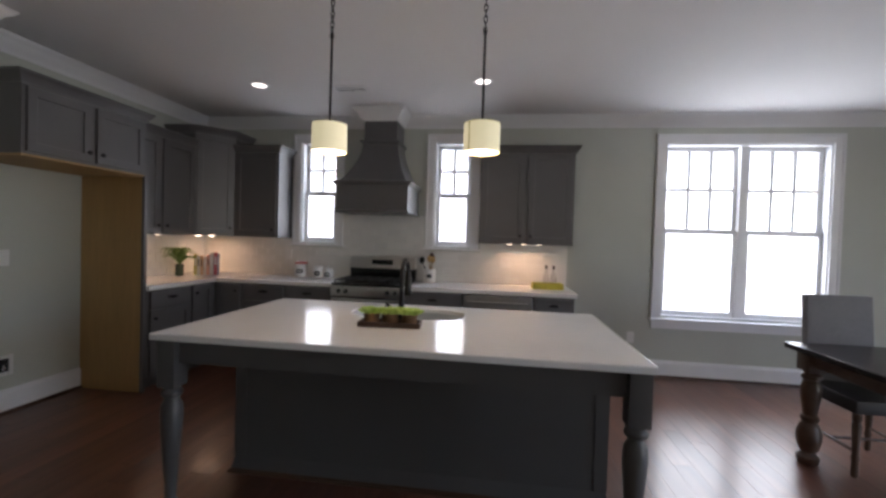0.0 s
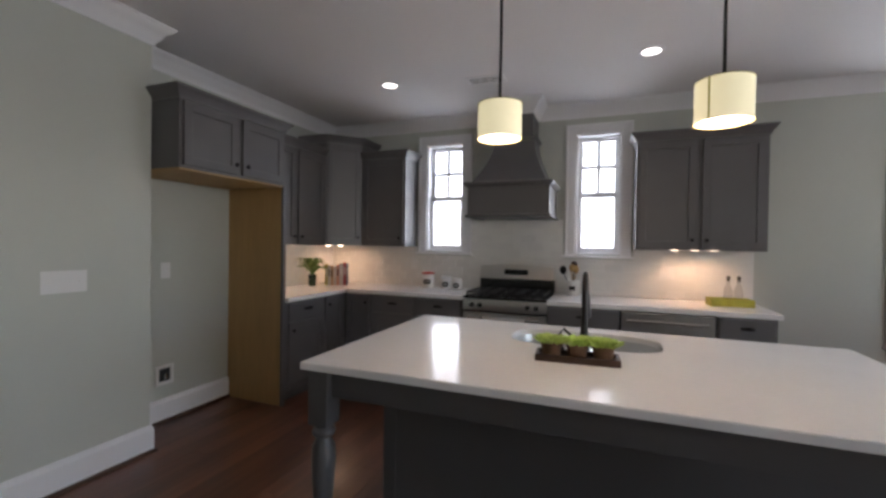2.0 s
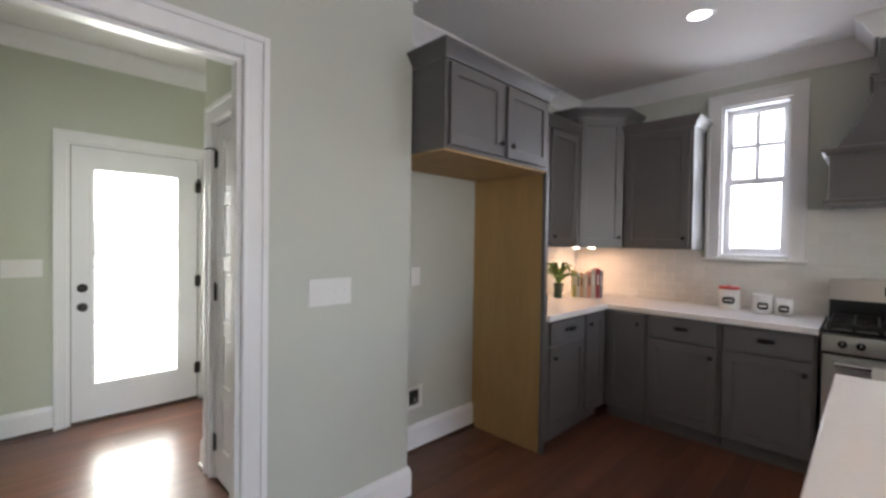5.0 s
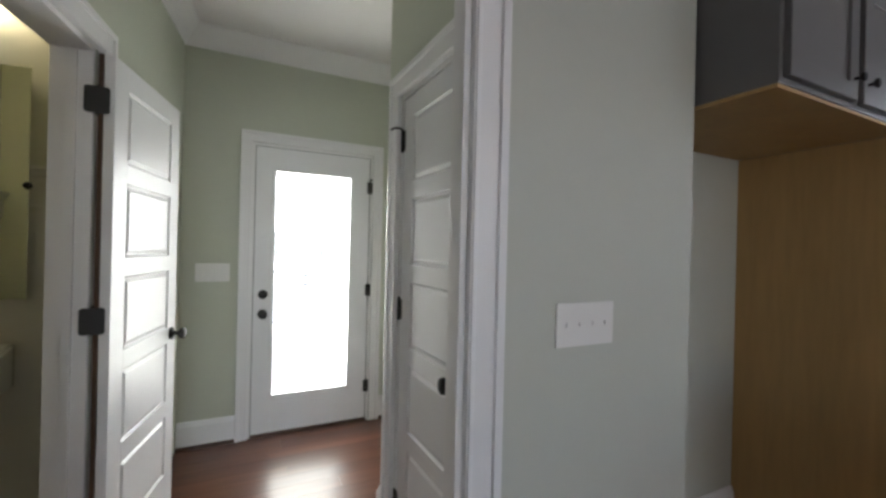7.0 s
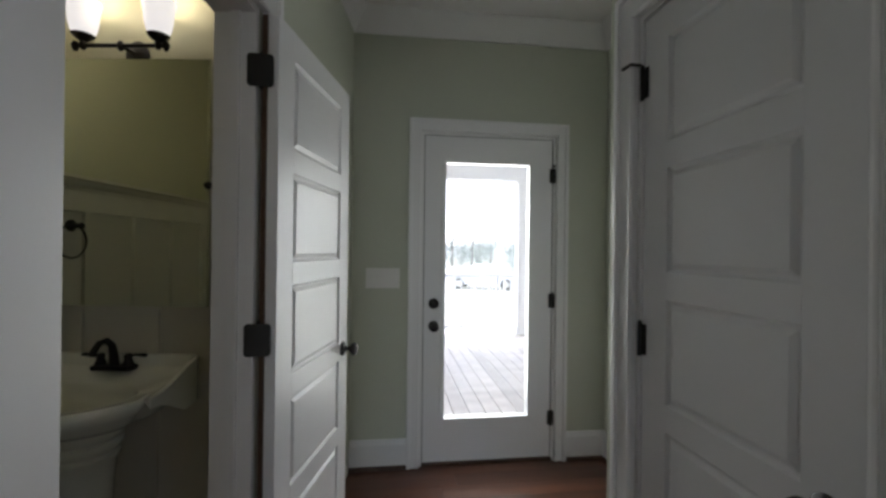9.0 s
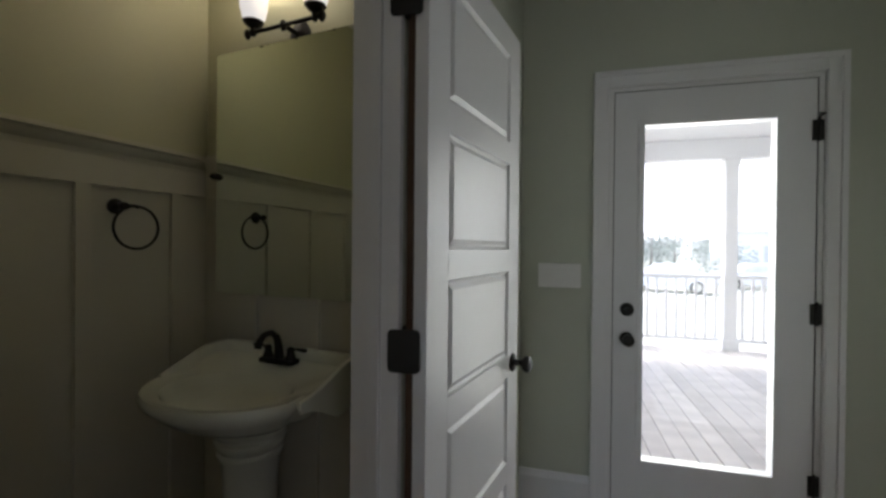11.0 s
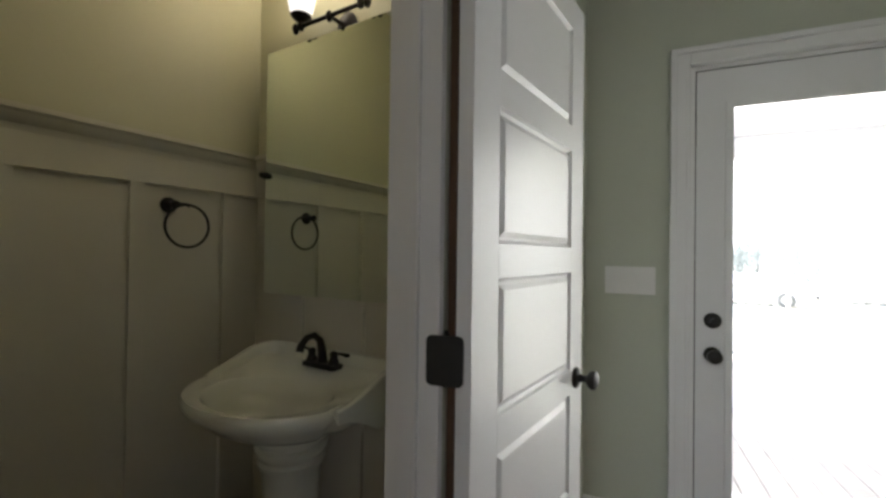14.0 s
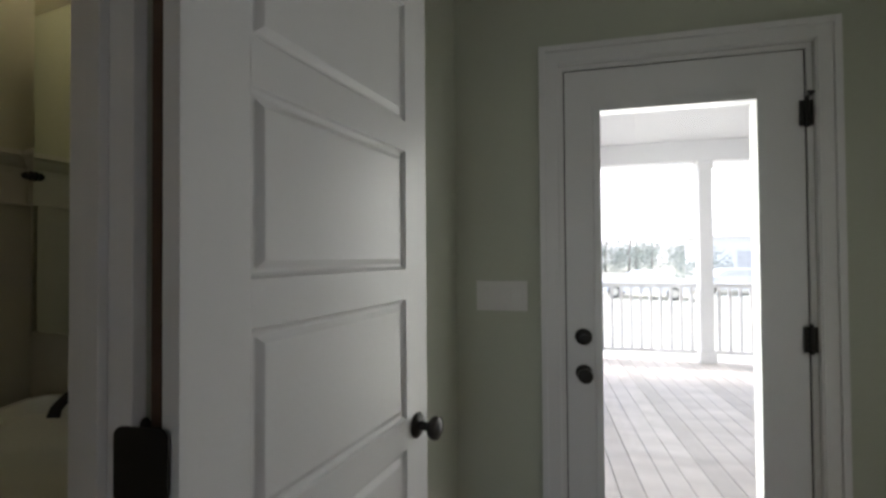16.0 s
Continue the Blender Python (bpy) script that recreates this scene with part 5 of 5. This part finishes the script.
def rim(scale, z, lift=0.0, dx=0.0):
    out = []
    for k in range(K):
        a = 2 * math.pi * k / K
        c, s = math.cos(a), math.sin(a)
        p = 2.3 if c > 0 else 7.0
        r = (abs(c) ** p + abs(s) ** p) ** (-1 / p)
        x, y = r * c, r * s
        X = 0.27 + (0.265 if c > 0 else 0.2) * x
        wide = 0.325 - 0.035 * max(0, x) - 0.03 * math.exp(-((x - 0.12) / 0.14) ** 2)
        Y = wide * y
        up = lift * (0.5 + 0.5 * math.tanh(-(x + 0.45) * 6))
        out.append(bm.verts.new((0.27 + (X - 0.27) * scale + dx, Y * scale, z + up)))
    return out
loops = [rim(0.36, 0.7, dx=-0.06), rim(0.55, 0.702, dx=-0.045), rim(0.7, 0.716, dx=-0.022), rim(0.82, 0.742, dx=-0.01), rim(0.9, 0.772), rim(0.965, 0.787), rim(1.0, 0.805, 0.02), rim(1.005, 0.82, 0.03), rim(0.985, 0.832, 0.034), rim(0.93, 0.826, 0.03)]
def bowl(sx, sy, z, cx=0.31):
    return [bm.verts.new((cx + sx * math.cos(2 * math.pi * k / K), sy * math.sin(2 * math.pi * k / K), z)) for k in range(K)]
loops += [bowl(0.178, 0.235, 0.822, 0.315), bowl(0.17, 0.226, 0.812, 0.315), bowl(0.16, 0.213, 0.785, 0.315), bowl(0.145, 0.19, 0.752, 0.315), bowl(0.105, 0.135, 0.73, 0.315), bowl(0.03, 0.04, 0.722, 0.315)]
for a, b in zip(loops, loops[1:]):
    for k in range(K):
        bm.faces.new((a[k], a[(k + 1) % K], b[(k + 1) % K], b[k]))
bm.faces.new(loops[0][::-1])
bm.faces.new(loops[-1])
part("basin", bm, PORC, _s, "", True)
bm = bmesh.new()
prev = None
_half = [(0.335, 0.312, 0.834), (0.3, 0.322, 0.844), (0.26, 0.326, 0.857), (0.22, 0.327, 0.872), (0.18, 0.327, 0.889), (0.14, 0.326, 0.901), (0.1, 0.321, 0.907), (0.06, 0.307, 0.908), (0.042, 0.28, 0.906), (0.04, 0.2, 0.906), (0.04, 0.1, 0.906)]
_lip = [(x, -y, z) for x, y, z in _half] + [(0.04, 0, 0.906)] + [(x, y, z) for x, y, z in _half[::-1]]
for k, (x, y, z) in enumerate(_lip):
    a, b = Vector(_lip[max(k - 1, 0)]), Vector(_lip[min(k + 1, len(_lip) - 1)])
    d = (b - a).to_2d().normalized()
    n = Vector((d.y, -d.x))
    cur = [bm.verts.new((x + n.x * o, y + n.y * o, q)) for o, q in ((-0.012, 0.795 - 0.06 * max(0.0, min(1.0, (z - 0.846) / 0.04))), (-0.012, z - 0.006), (-0.004, z), (0.006, z - 0.003), (0.014, z - 0.018 if z > 0.85 else 0.826), (0.022, 0.824))]
    if prev:
        for q in range(5):
            bm.faces.new((prev[q], prev[q + 1], cur[q + 1], cur[q]))
    else:
        bm.faces.new(cur[::-1])
    prev = cur
bm.faces.new(prev)
part("splash_back", bm, PORC, _s, "", True)
part("pedestal", L([(0.0, 0.0), (0.14, 0.0), (0.14, 0.03), (0.126, 0.05), (0.108, 0.08), (0.093, 0.15), (0.086, 0.35), (0.09, 0.48), (0.098, 0.56), (0.108, 0.572), (0.11, 0.584), (0.101, 0.594), (0.112, 0.608), (0.119, 0.622), (0.119, 0.632), (0.109, 0.642), (0.122, 0.658), (0.131, 0.68), (0.131, 0.712), (0, 0.712)], 32, pose(0.22, 0, 0)), PORC, _s, "fluted-neck pedestal", True)
part("drain", L([(0.022, 0.7235), (0.02, 0.727), (0, 0.726)], 16, pose(0.31, 0, 0)), BRONZE, _s, "", True)
_f = thing("basin_faucet", BI @ pose(0.1, 0.522, 0.855), "dark bronze two-handle basin faucet", "faucet")
part("base", B(-0.026, 0.026, -0.078, 0.078, 0, 0.02, 0.008), BRONZE, _f, "", True)
part("spout", TB([(0, 0, 0.018), (0.004, 0, 0.06), (0.014, 0, 0.1), (0.04, 0, 0.122), (0.075, 0, 0.118), (0.098, 0, 0.095), (0.104, 0, 0.075)], [0.019, 0.016, 0.013, 0.012, 0.012, 0.0125, 0.014], 12), BRONZE, _f, "", True)
for k in (-1, 1):
    part("valve", L([(0.022, 0.018), (0.018, 0.03), (0.013, 0.045), (0.016, 0.055), (0.01, 0.064), (0, 0.066)], 14, pose(0, 0.055 * k, 0)), BRONZE, _f, "", True)
    part("lever", TB([(0, 0.055 * k, 0.055), (0.0, 0.085 * k, 0.06), (0.0, 0.12 * k, 0.058), (0.0, 0.128 * k, 0.06)], [0.006, 0.005, 0.008, 0.005], 8), BRONZE, _f, "", True)
# wall lamp
_l = thing("vanity_light", BI @ pose(0.0, 0.53, 2.128), "dark bronze two-light vanity fixture with frosted shades", "lamp")
part("back_plate", L([(0.06, 0.001), (0.062, 0.01), (0.05, 0.02), (0.03, 0.026), (0.014, 0.03), (0, 0.031)], 24, pose(0, 0, 0, 0, 90, 0) @ Matrix.Diagonal((1, 0.8, 1, 1))), BRONZE, _l, "", True)
bm = TB([(0.03, 0, 0), (0.1, 0, 0)], 0.009, 10)
tube(bm, [(0.1, -0.18, 0), (0.1, 0.18, 0)], 0.008, 10)
for y in (-0.18, 0.18, 0.0):
    lathe(bm, [(0, -0.024), (0.008, -0.02), (0.014, -0.004), (0.014, 0.004), (0.008, 0.016), (0, 0.018)], 12, pose(0.1, y, 0))
part("arm", bm, BRONZE, _l, "", True)
for y in (-0.15, 0.15):
    part("cup", L([(0.008, -0.026), (0.014, -0.012), (0.012, 0.004), (0.03, 0.018), (0.04, 0.03), (0.036, 0.032), (0, 0.02)], 20, pose(0.1, y, 0.01)), BRONZE, _l, "", True)
    part("shade", L([(0.03, 0.035), (0.042, 0.045), (0.05, 0.08), (0.053, 0.12), (0.062, 0.165), (0.059, 0.165), (0.05, 0.12), (0.046, 0.08), (0.026, 0.04)], 26, pose(0.1, y, 0.01)), FROST, _l, "glowing frosted glass shade", True)
    _lp = lamp("vanity_glow", "POINT", BI @ pose(0.13, 0.53 + y, 2.36), 0.29, (1, 0.87, 0.62), (0.05,))

# ---- outside ----
setting("ground", B(-400, 400, -400, 400, -1.2, -0.9), GRASS, "pale sunlit ground reaching the horizon", "ground")
_dk = setting("porch_deck", B(-9.75, EX - 0.15, -3.4, 7.9, -0.2, -0.075), PORCH, "painted frame under the porch boards", "deck")
setting("porch_ceiling", B(-9.75, EX - 0.16, -3.4, 7.9, 2.76, 2.84), PORCH, "white porch ceiling", "ceiling")
_bm = B(-9.62, -9.4, -3.4, 7.9, 2.5, 2.758, 0.006)
setting("porch_beam", _bm, PORCH, "white boxed porch beam", "beam")
setting("porch_wall", wall_y(bmesh.new(), EX - 0.19, EX - 0.155, -3.4, 7.8, -0.05, 2.755, [(0.99, 1.9, 0, 2.1)]), SIDING, "pale siding on the porch wall", "wall")
for y in (-2.6, 3.0, 7.4):
    p = thing("porch_post", pose(-9.5, y, 0), "square white porch post", "post", "porch posts")
    part("shaft", B(-0.075, 0.075, -0.075, 0.075, -0.044, 2.498, 0.004), PORCH, p)
    part("base_trim", B(-0.095, 0.095, -0.095, 0.095, -0.044, 0.09, 0.006), PORCH, p)
    part("capital", B(-0.09, 0.09, -0.09, 0.09, 2.4, 2.4985, 0.006), PORCH, p)
for y0, y1 in ((-2.5, 2.9), (3.1, 7.3)):
    r = thing("porch_railing", pose(-9.5, 0, 0), "white porch railing with square balusters", "railing", "porch railings")
    part("top_rail", B(-0.04, 0.04, y0, y1, 0.9, 0.95, 0.006), PORCH, r)
    part("bottom_rail", B(-0.02, 0.02, y0, y1, 0.06, 0.1, 0.004), PORCH, r)
    me = bpy.data.meshes.new("baluster")
    b2 = B(-0.016, 0.016, -0.016, 0.016, 0.101, 0.899)
    b2.to_mesh(me)
    b2.free()
    me.materials.append(PORCH)
    for k in range(int((y1 - y0) / 0.12)):
        o = new("baluster", me)
        o.parent = r
        o.location = (0, y0 + 0.06 + 0.12 * k, 0)
_cd = part("porch_cable", TB([(-6.2, 1.2, 2.74), (-7.0, 2.2, 2.66), (-7.8, 3.2, 2.74)], 0.008, 6), INK)
tagged(_cd, "dark cable hanging under the porch ceiling", "cable")


def house(name, x, y, w, d, h, rot, label):
    g = thing(name, pose(x, y, -0.9, 0, 0, rot), label, "house")
    part("wall", B(-w / 2, w / 2, -d / 2, d / 2, 0, h), SIDING, g)
    bm = bmesh.new()
    e, rh = 0.5, h * 0.45
    a = [bm.verts.new(p) for p in ((-w / 2 - e, -d / 2 - e, h), (w / 2 + e, -d / 2 - e, h), (w / 2 + e, d / 2 + e, h), (-w / 2 - e, d / 2 + e, h), (-w / 2 - e, 0, h + rh), (w / 2 + e, 0, h + rh))]
    for q in ((0, 1, 5, 4), (2, 3, 4, 5), (0, 4, 3), (1, 2, 5), (0, 3, 2, 1)):
        bm.faces.new([a[i] for i in q])
    part("roof", bm, ROOF, g)
    for sx in (-0.3, 0.05, 0.33):
        for sy in (-1, 1):
            wn = part("window", B(sx * w - 0.5, sx * w + 0.5, sy * (d / 2 + 0.01) - 0.04, sy * (d / 2 + 0.01) + 0.04, 1.2, 2.5), PORCH, g)
            part("pane", B(sx * w - 0.42, sx * w + 0.42, sy * (d / 2 + 0.055) - 0.004, sy * (d / 2 + 0.055) + 0.004, 1.28, 2.42), ROOF, wn)
    return g


house("neighbour_house", 1.5, 16, 14, 8, 5.2, 0, "pale sided house beyond the kitchen windows")
house("far_house", -40, 19, 12, 9, 3.4, 80, "pale house with a grey gable roof beyond the porch")


def tree(x, y, h, seed):
    rng = random.Random(seed)
    t = thing("tree", pose(x, y, -0.9), "broad leafy tree in the hazy distance", "tree", "far trees")
    bm = TB([(0, 0, 0), (0.1, 0, h * 0.3), (0, 0.1, h * 0.6), (0.1, 0.1, h * 0.85)], [h * 0.03, h * 0.024, h * 0.015, h * 0.005], 8)
    for k in range(7):
        a, z = rng.uniform(0, 6.28), h * rng.uniform(0.3, 0.65)
        tube(bm, [(0, 0, z), (h * 0.14 * math.cos(a), h * 0.14 * math.sin(a), z + h * 0.12), (h * 0.26 * math.cos(a), h * 0.26 * math.sin(a), z + h * 0.2)], [h * 0.012, h * 0.008, h * 0.003], 6)
    part("trunk", bm, BARK, t)
    bm = bmesh.new()
    for k in range(1500):
        a, u, v = rng.uniform(0, 6.28), rng.gauss(0, 0.8), rng.random() ** 0.5
        c = Vector((h * 0.5 * v * math.cos(a) * (1 + 0.3 * math.sin(3 * a + seed)), h * 0.5 * v * math.sin(a), h * (0.38 + 0.3 * max(-1.6, min(1.7, u)) * (1.1 - 0.5 * v))))
        s = h * rng.uniform(0.012, 0.03)
        n = Vector((rng.gauss(0, 1), rng.gauss(0, 1), rng.gauss(0, 1))).normalized()
        p = n.orthogonal().normalized() * s
        q = n.cross(p)
        bm.faces.new([bm.verts.new(c + w) for w in (p, q * 0.7, -p, -q * 0.7)])
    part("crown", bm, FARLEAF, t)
    return t


# leaf green paled so that the distance haze lies in the colour
FARLEAF = node_material("foliage_paled_for_haze", (0.2, 0.25, 0.22), 0.8, vary=0.3, scale=1.5)
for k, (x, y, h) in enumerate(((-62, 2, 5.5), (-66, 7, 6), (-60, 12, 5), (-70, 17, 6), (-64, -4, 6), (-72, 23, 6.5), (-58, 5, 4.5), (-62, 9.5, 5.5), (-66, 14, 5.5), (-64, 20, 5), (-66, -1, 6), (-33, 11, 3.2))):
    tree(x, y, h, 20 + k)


def car(x, y, rot):
    c = thing("parked_car", pose(x, y, -0.9, 0, 0, rot), "pale parked car seen through the porch railing", "car", "parked cars")
    bm = bmesh.new()
    prof = [(-2.1, 0.3), (-2.15, 0.7), (-1.9, 0.85), (-1.2, 0.95), (-0.6, 1.4), (0.7, 1.42), (1.35, 0.98), (2.0, 0.85), (2.15, 0.6), (2.1, 0.3)]
    s = [[bm.verts.new((px, sy * (0.85 if pz < 1.0 else 0.68), pz)) for px, pz in prof] for sy in (-1, 1)]
    for i in range(len(prof)):
        j = (i + 1) % len(prof)
        bm.faces.new((s[0][i], s[0][j], s[1][j], s[1][i]))
    bm.faces.new(s[0])
    bm.faces.new(s[1][::-1])
    part("body", bm, CARP, c)
    for sy in (-1, 1):
        bm = bmesh.new()
        bm.faces.new([bm.verts.new((px, sy * (0.86 if pz < 1.05 else 0.715), pz)) for px, pz in ((-1.0, 1.0), (-0.5, 1.34), (0.62, 1.36), (1.1, 1.0))])
        part("side_window", bm, ROOF, c)
        for px in (-1.35, 1.35):
            w = part("wheel", L([(0.31, -0.09), (0.33, -0.05), (0.33, 0.05), (0.31, 0.09)], 20, pose(px, sy * 0.79, 0.33, 90)), RUBBER, c)
            part("rim", L([(0.19, -0.092), (0.19, 0.092)], 16, pose(px, sy * 0.795, 0.33, 90)), STEEL, w)
    return c


car(-27, 6.3, 70)
car(-30, 11.5, 85)
# bright hazy sky beyond
HAZE = bpy.data.materials.new("bright_haze")
HAZE.use_nodes = True
_nt = HAZE.node_tree
_nt.nodes.remove(_nt.nodes["Principled BSDF"])
_em = _nt.nodes.new("ShaderNodeEmission")
_em.inputs[0].default_value, _em.inputs[1].default_value = (0.95, 0.98, 1.0, 1), 0.6
_nt.links.new(_em.outputs[0], _nt.nodes["Material Output"].inputs[0])
setting("backdrop_north", B(-120, 120, 89, 90, -1, 90), HAZE, "bright hazy sky beyond the houses", "backdrop")
setting("backdrop_west", B(-131, -130, -120, 120, -1, 90), HAZE, "bright hazy sky beyond the trees", "backdrop")

# ---- pieces: deck boards, wall tiles, floor boards ----
def board_mesh(name, w, l, t, mat, ch=0.0005):
    """A board lying along y from the origin, its top at z = 0, with eased edges."""
    me = bpy.data.meshes.new(name)
    v = [(0, 0, -t), (w, 0, -t), (w, l, -t), (0, l, -t), (0, 0, -ch), (w, 0, -ch), (w, l, -ch), (0, l, -ch), (ch, ch, 0), (w - ch, ch, 0), (w - ch, l - ch, 0), (ch, l - ch, 0)]
    f = [(0, 1, 5, 4), (1, 2, 6, 5), (2, 3, 7, 6), (3, 0, 4, 7), (4, 5, 9, 8), (5, 6, 10, 9), (6, 7, 11, 10), (7, 4, 8, 11), (8, 9, 10, 11)]
    me.from_pydata(v, [], f)
    me.materials.append(mat)
    return me


_bd = board_mesh("deck_board", 0.132, 4.3, 0.024, DECK, 0.003)
for k in range(80):
    o = new("deck_board", _bd)
    o.parent = _dk
    o.matrix_basis = pose(EX - 0.19, -3.38 + 0.14 * k, -0.05, 0, 0, 90)

_sp = tagged(new("backsplash"), "white glazed subway tile backsplash", "backsplash", kind="structure")
part("grout", B(WX + 0.004, 1.09, NY - 0.004, NY - 0.0005, 0.916, 1.262), GROUT, _sp)
part("grout", B(-1.47, -0.512, NY - 0.004, NY - 0.0005, 1.263, 1.655), GROUT, _sp)
part("grout", B(WX + 0.0005, WX + 0.0035, 3.232, NY - 0.005, 0.916, 1.355), GROUT, _sp)
part("grout", B(WX + 0.004, -2.115, NY - 0.004, NY - 0.0005, 1.263, 1.355), GROUT, _sp)
part("grout", B(0.135, 1.09, NY - 0.004, NY - 0.0005, 1.263, 1.365), GROUT, _sp)
_tm = board_mesh("tile", 0.1505, 0.0745, 0.006, TILE, 0.0007)
def tile_run(m, length, z0, z1, off):
    z, r = z0, off
    while z < z1 - 0.01:
        h = min(0.0765, z1 - z)
        x = 0.0 if r % 2 == 0 else -0.0763
        while x < length - 0.004:
            a, b = max(0, x), min(length, x + 0.1525)
            if b - a > 0.012:
                o = new("tile", _tm)
                o.parent = _sp
                o.matrix_basis = m @ pose(a, 0, z) @ pose(0, -0.0095, 0, 90) @ Matrix.Diagonal(((b - a - 0.002) / 0.1505, (h - 0.002) / 0.0745, 1, 1))
            x += 0.1525
        z += 0.0765
        r += 1
tile_run(pose(-3.2405, NY, 0), 4.33, 0.917, 1.263, 0)
tile_run(pose(-1.468, NY, 0), 0.954, 1.263, 1.655, 1)
tile_run(pose(-2.7, NY, 0), 0.58, 1.263, 1.357, 1)
tile_run(pose(0.135, NY, 0), 0.955, 1.263, 1.367, 1)
tile_run(pose(WX, 3.235, 0, 0, 0, 90), 1.505, 0.917, 1.357, 0)

_fl = bpy.data.objects["floor"]
rng = random.Random(12)
LEN = (0.75, 1.05, 1.4, 1.8)
_bm = [board_mesh("floor_board", 0.1245, l - 0.0006, 0.013, WOOD) for l in LEN]
_rest_v, _rest_f = [], []
_n = 0
_x = EX - 0.02
while _x < EASTX:
    _y = SOUTHY - 0.1 + 0.09 * rng.randrange(4)
    while _y < NY:
        i = rng.randrange(4)
        if NY - 0.5 < _y + LEN[i] < NY or NY - _y < 0.8:
            i = 3
        k = min(1.0, (NY + 0.05 - _y) / LEN[i])
        l = LEN[i]
        near = -4.9 < _x < -0.75 and _y > -0.4 and _y < 4.2 and not (_x < -3.3 and _y > 2.2) and _n < 300
        if near:
            o = new("floor_board", _bm[i])
            o.parent = _fl
            o.location = (_x, _y, 0)
            o.scale = (1, k, 1)
            _n += 1
        else:
            b = len(_rest_v)
            for v in _bm[i].vertices:
                _rest_v.append((v.co.x + _x, v.co.y * k + _y, v.co.z))
            for p in _bm[i].polygons:
                _rest_f.append([b + q for q in p.vertices])
        _y += l
    _x += 0.125
me = bpy.data.meshes.new("floor_boards")
me.from_pydata(_rest_v, [], _rest_f)
me.materials.append(WOOD)
_o = new("floor_boards", me)
_o.parent = _fl
tagged(_o, kind="stuff")
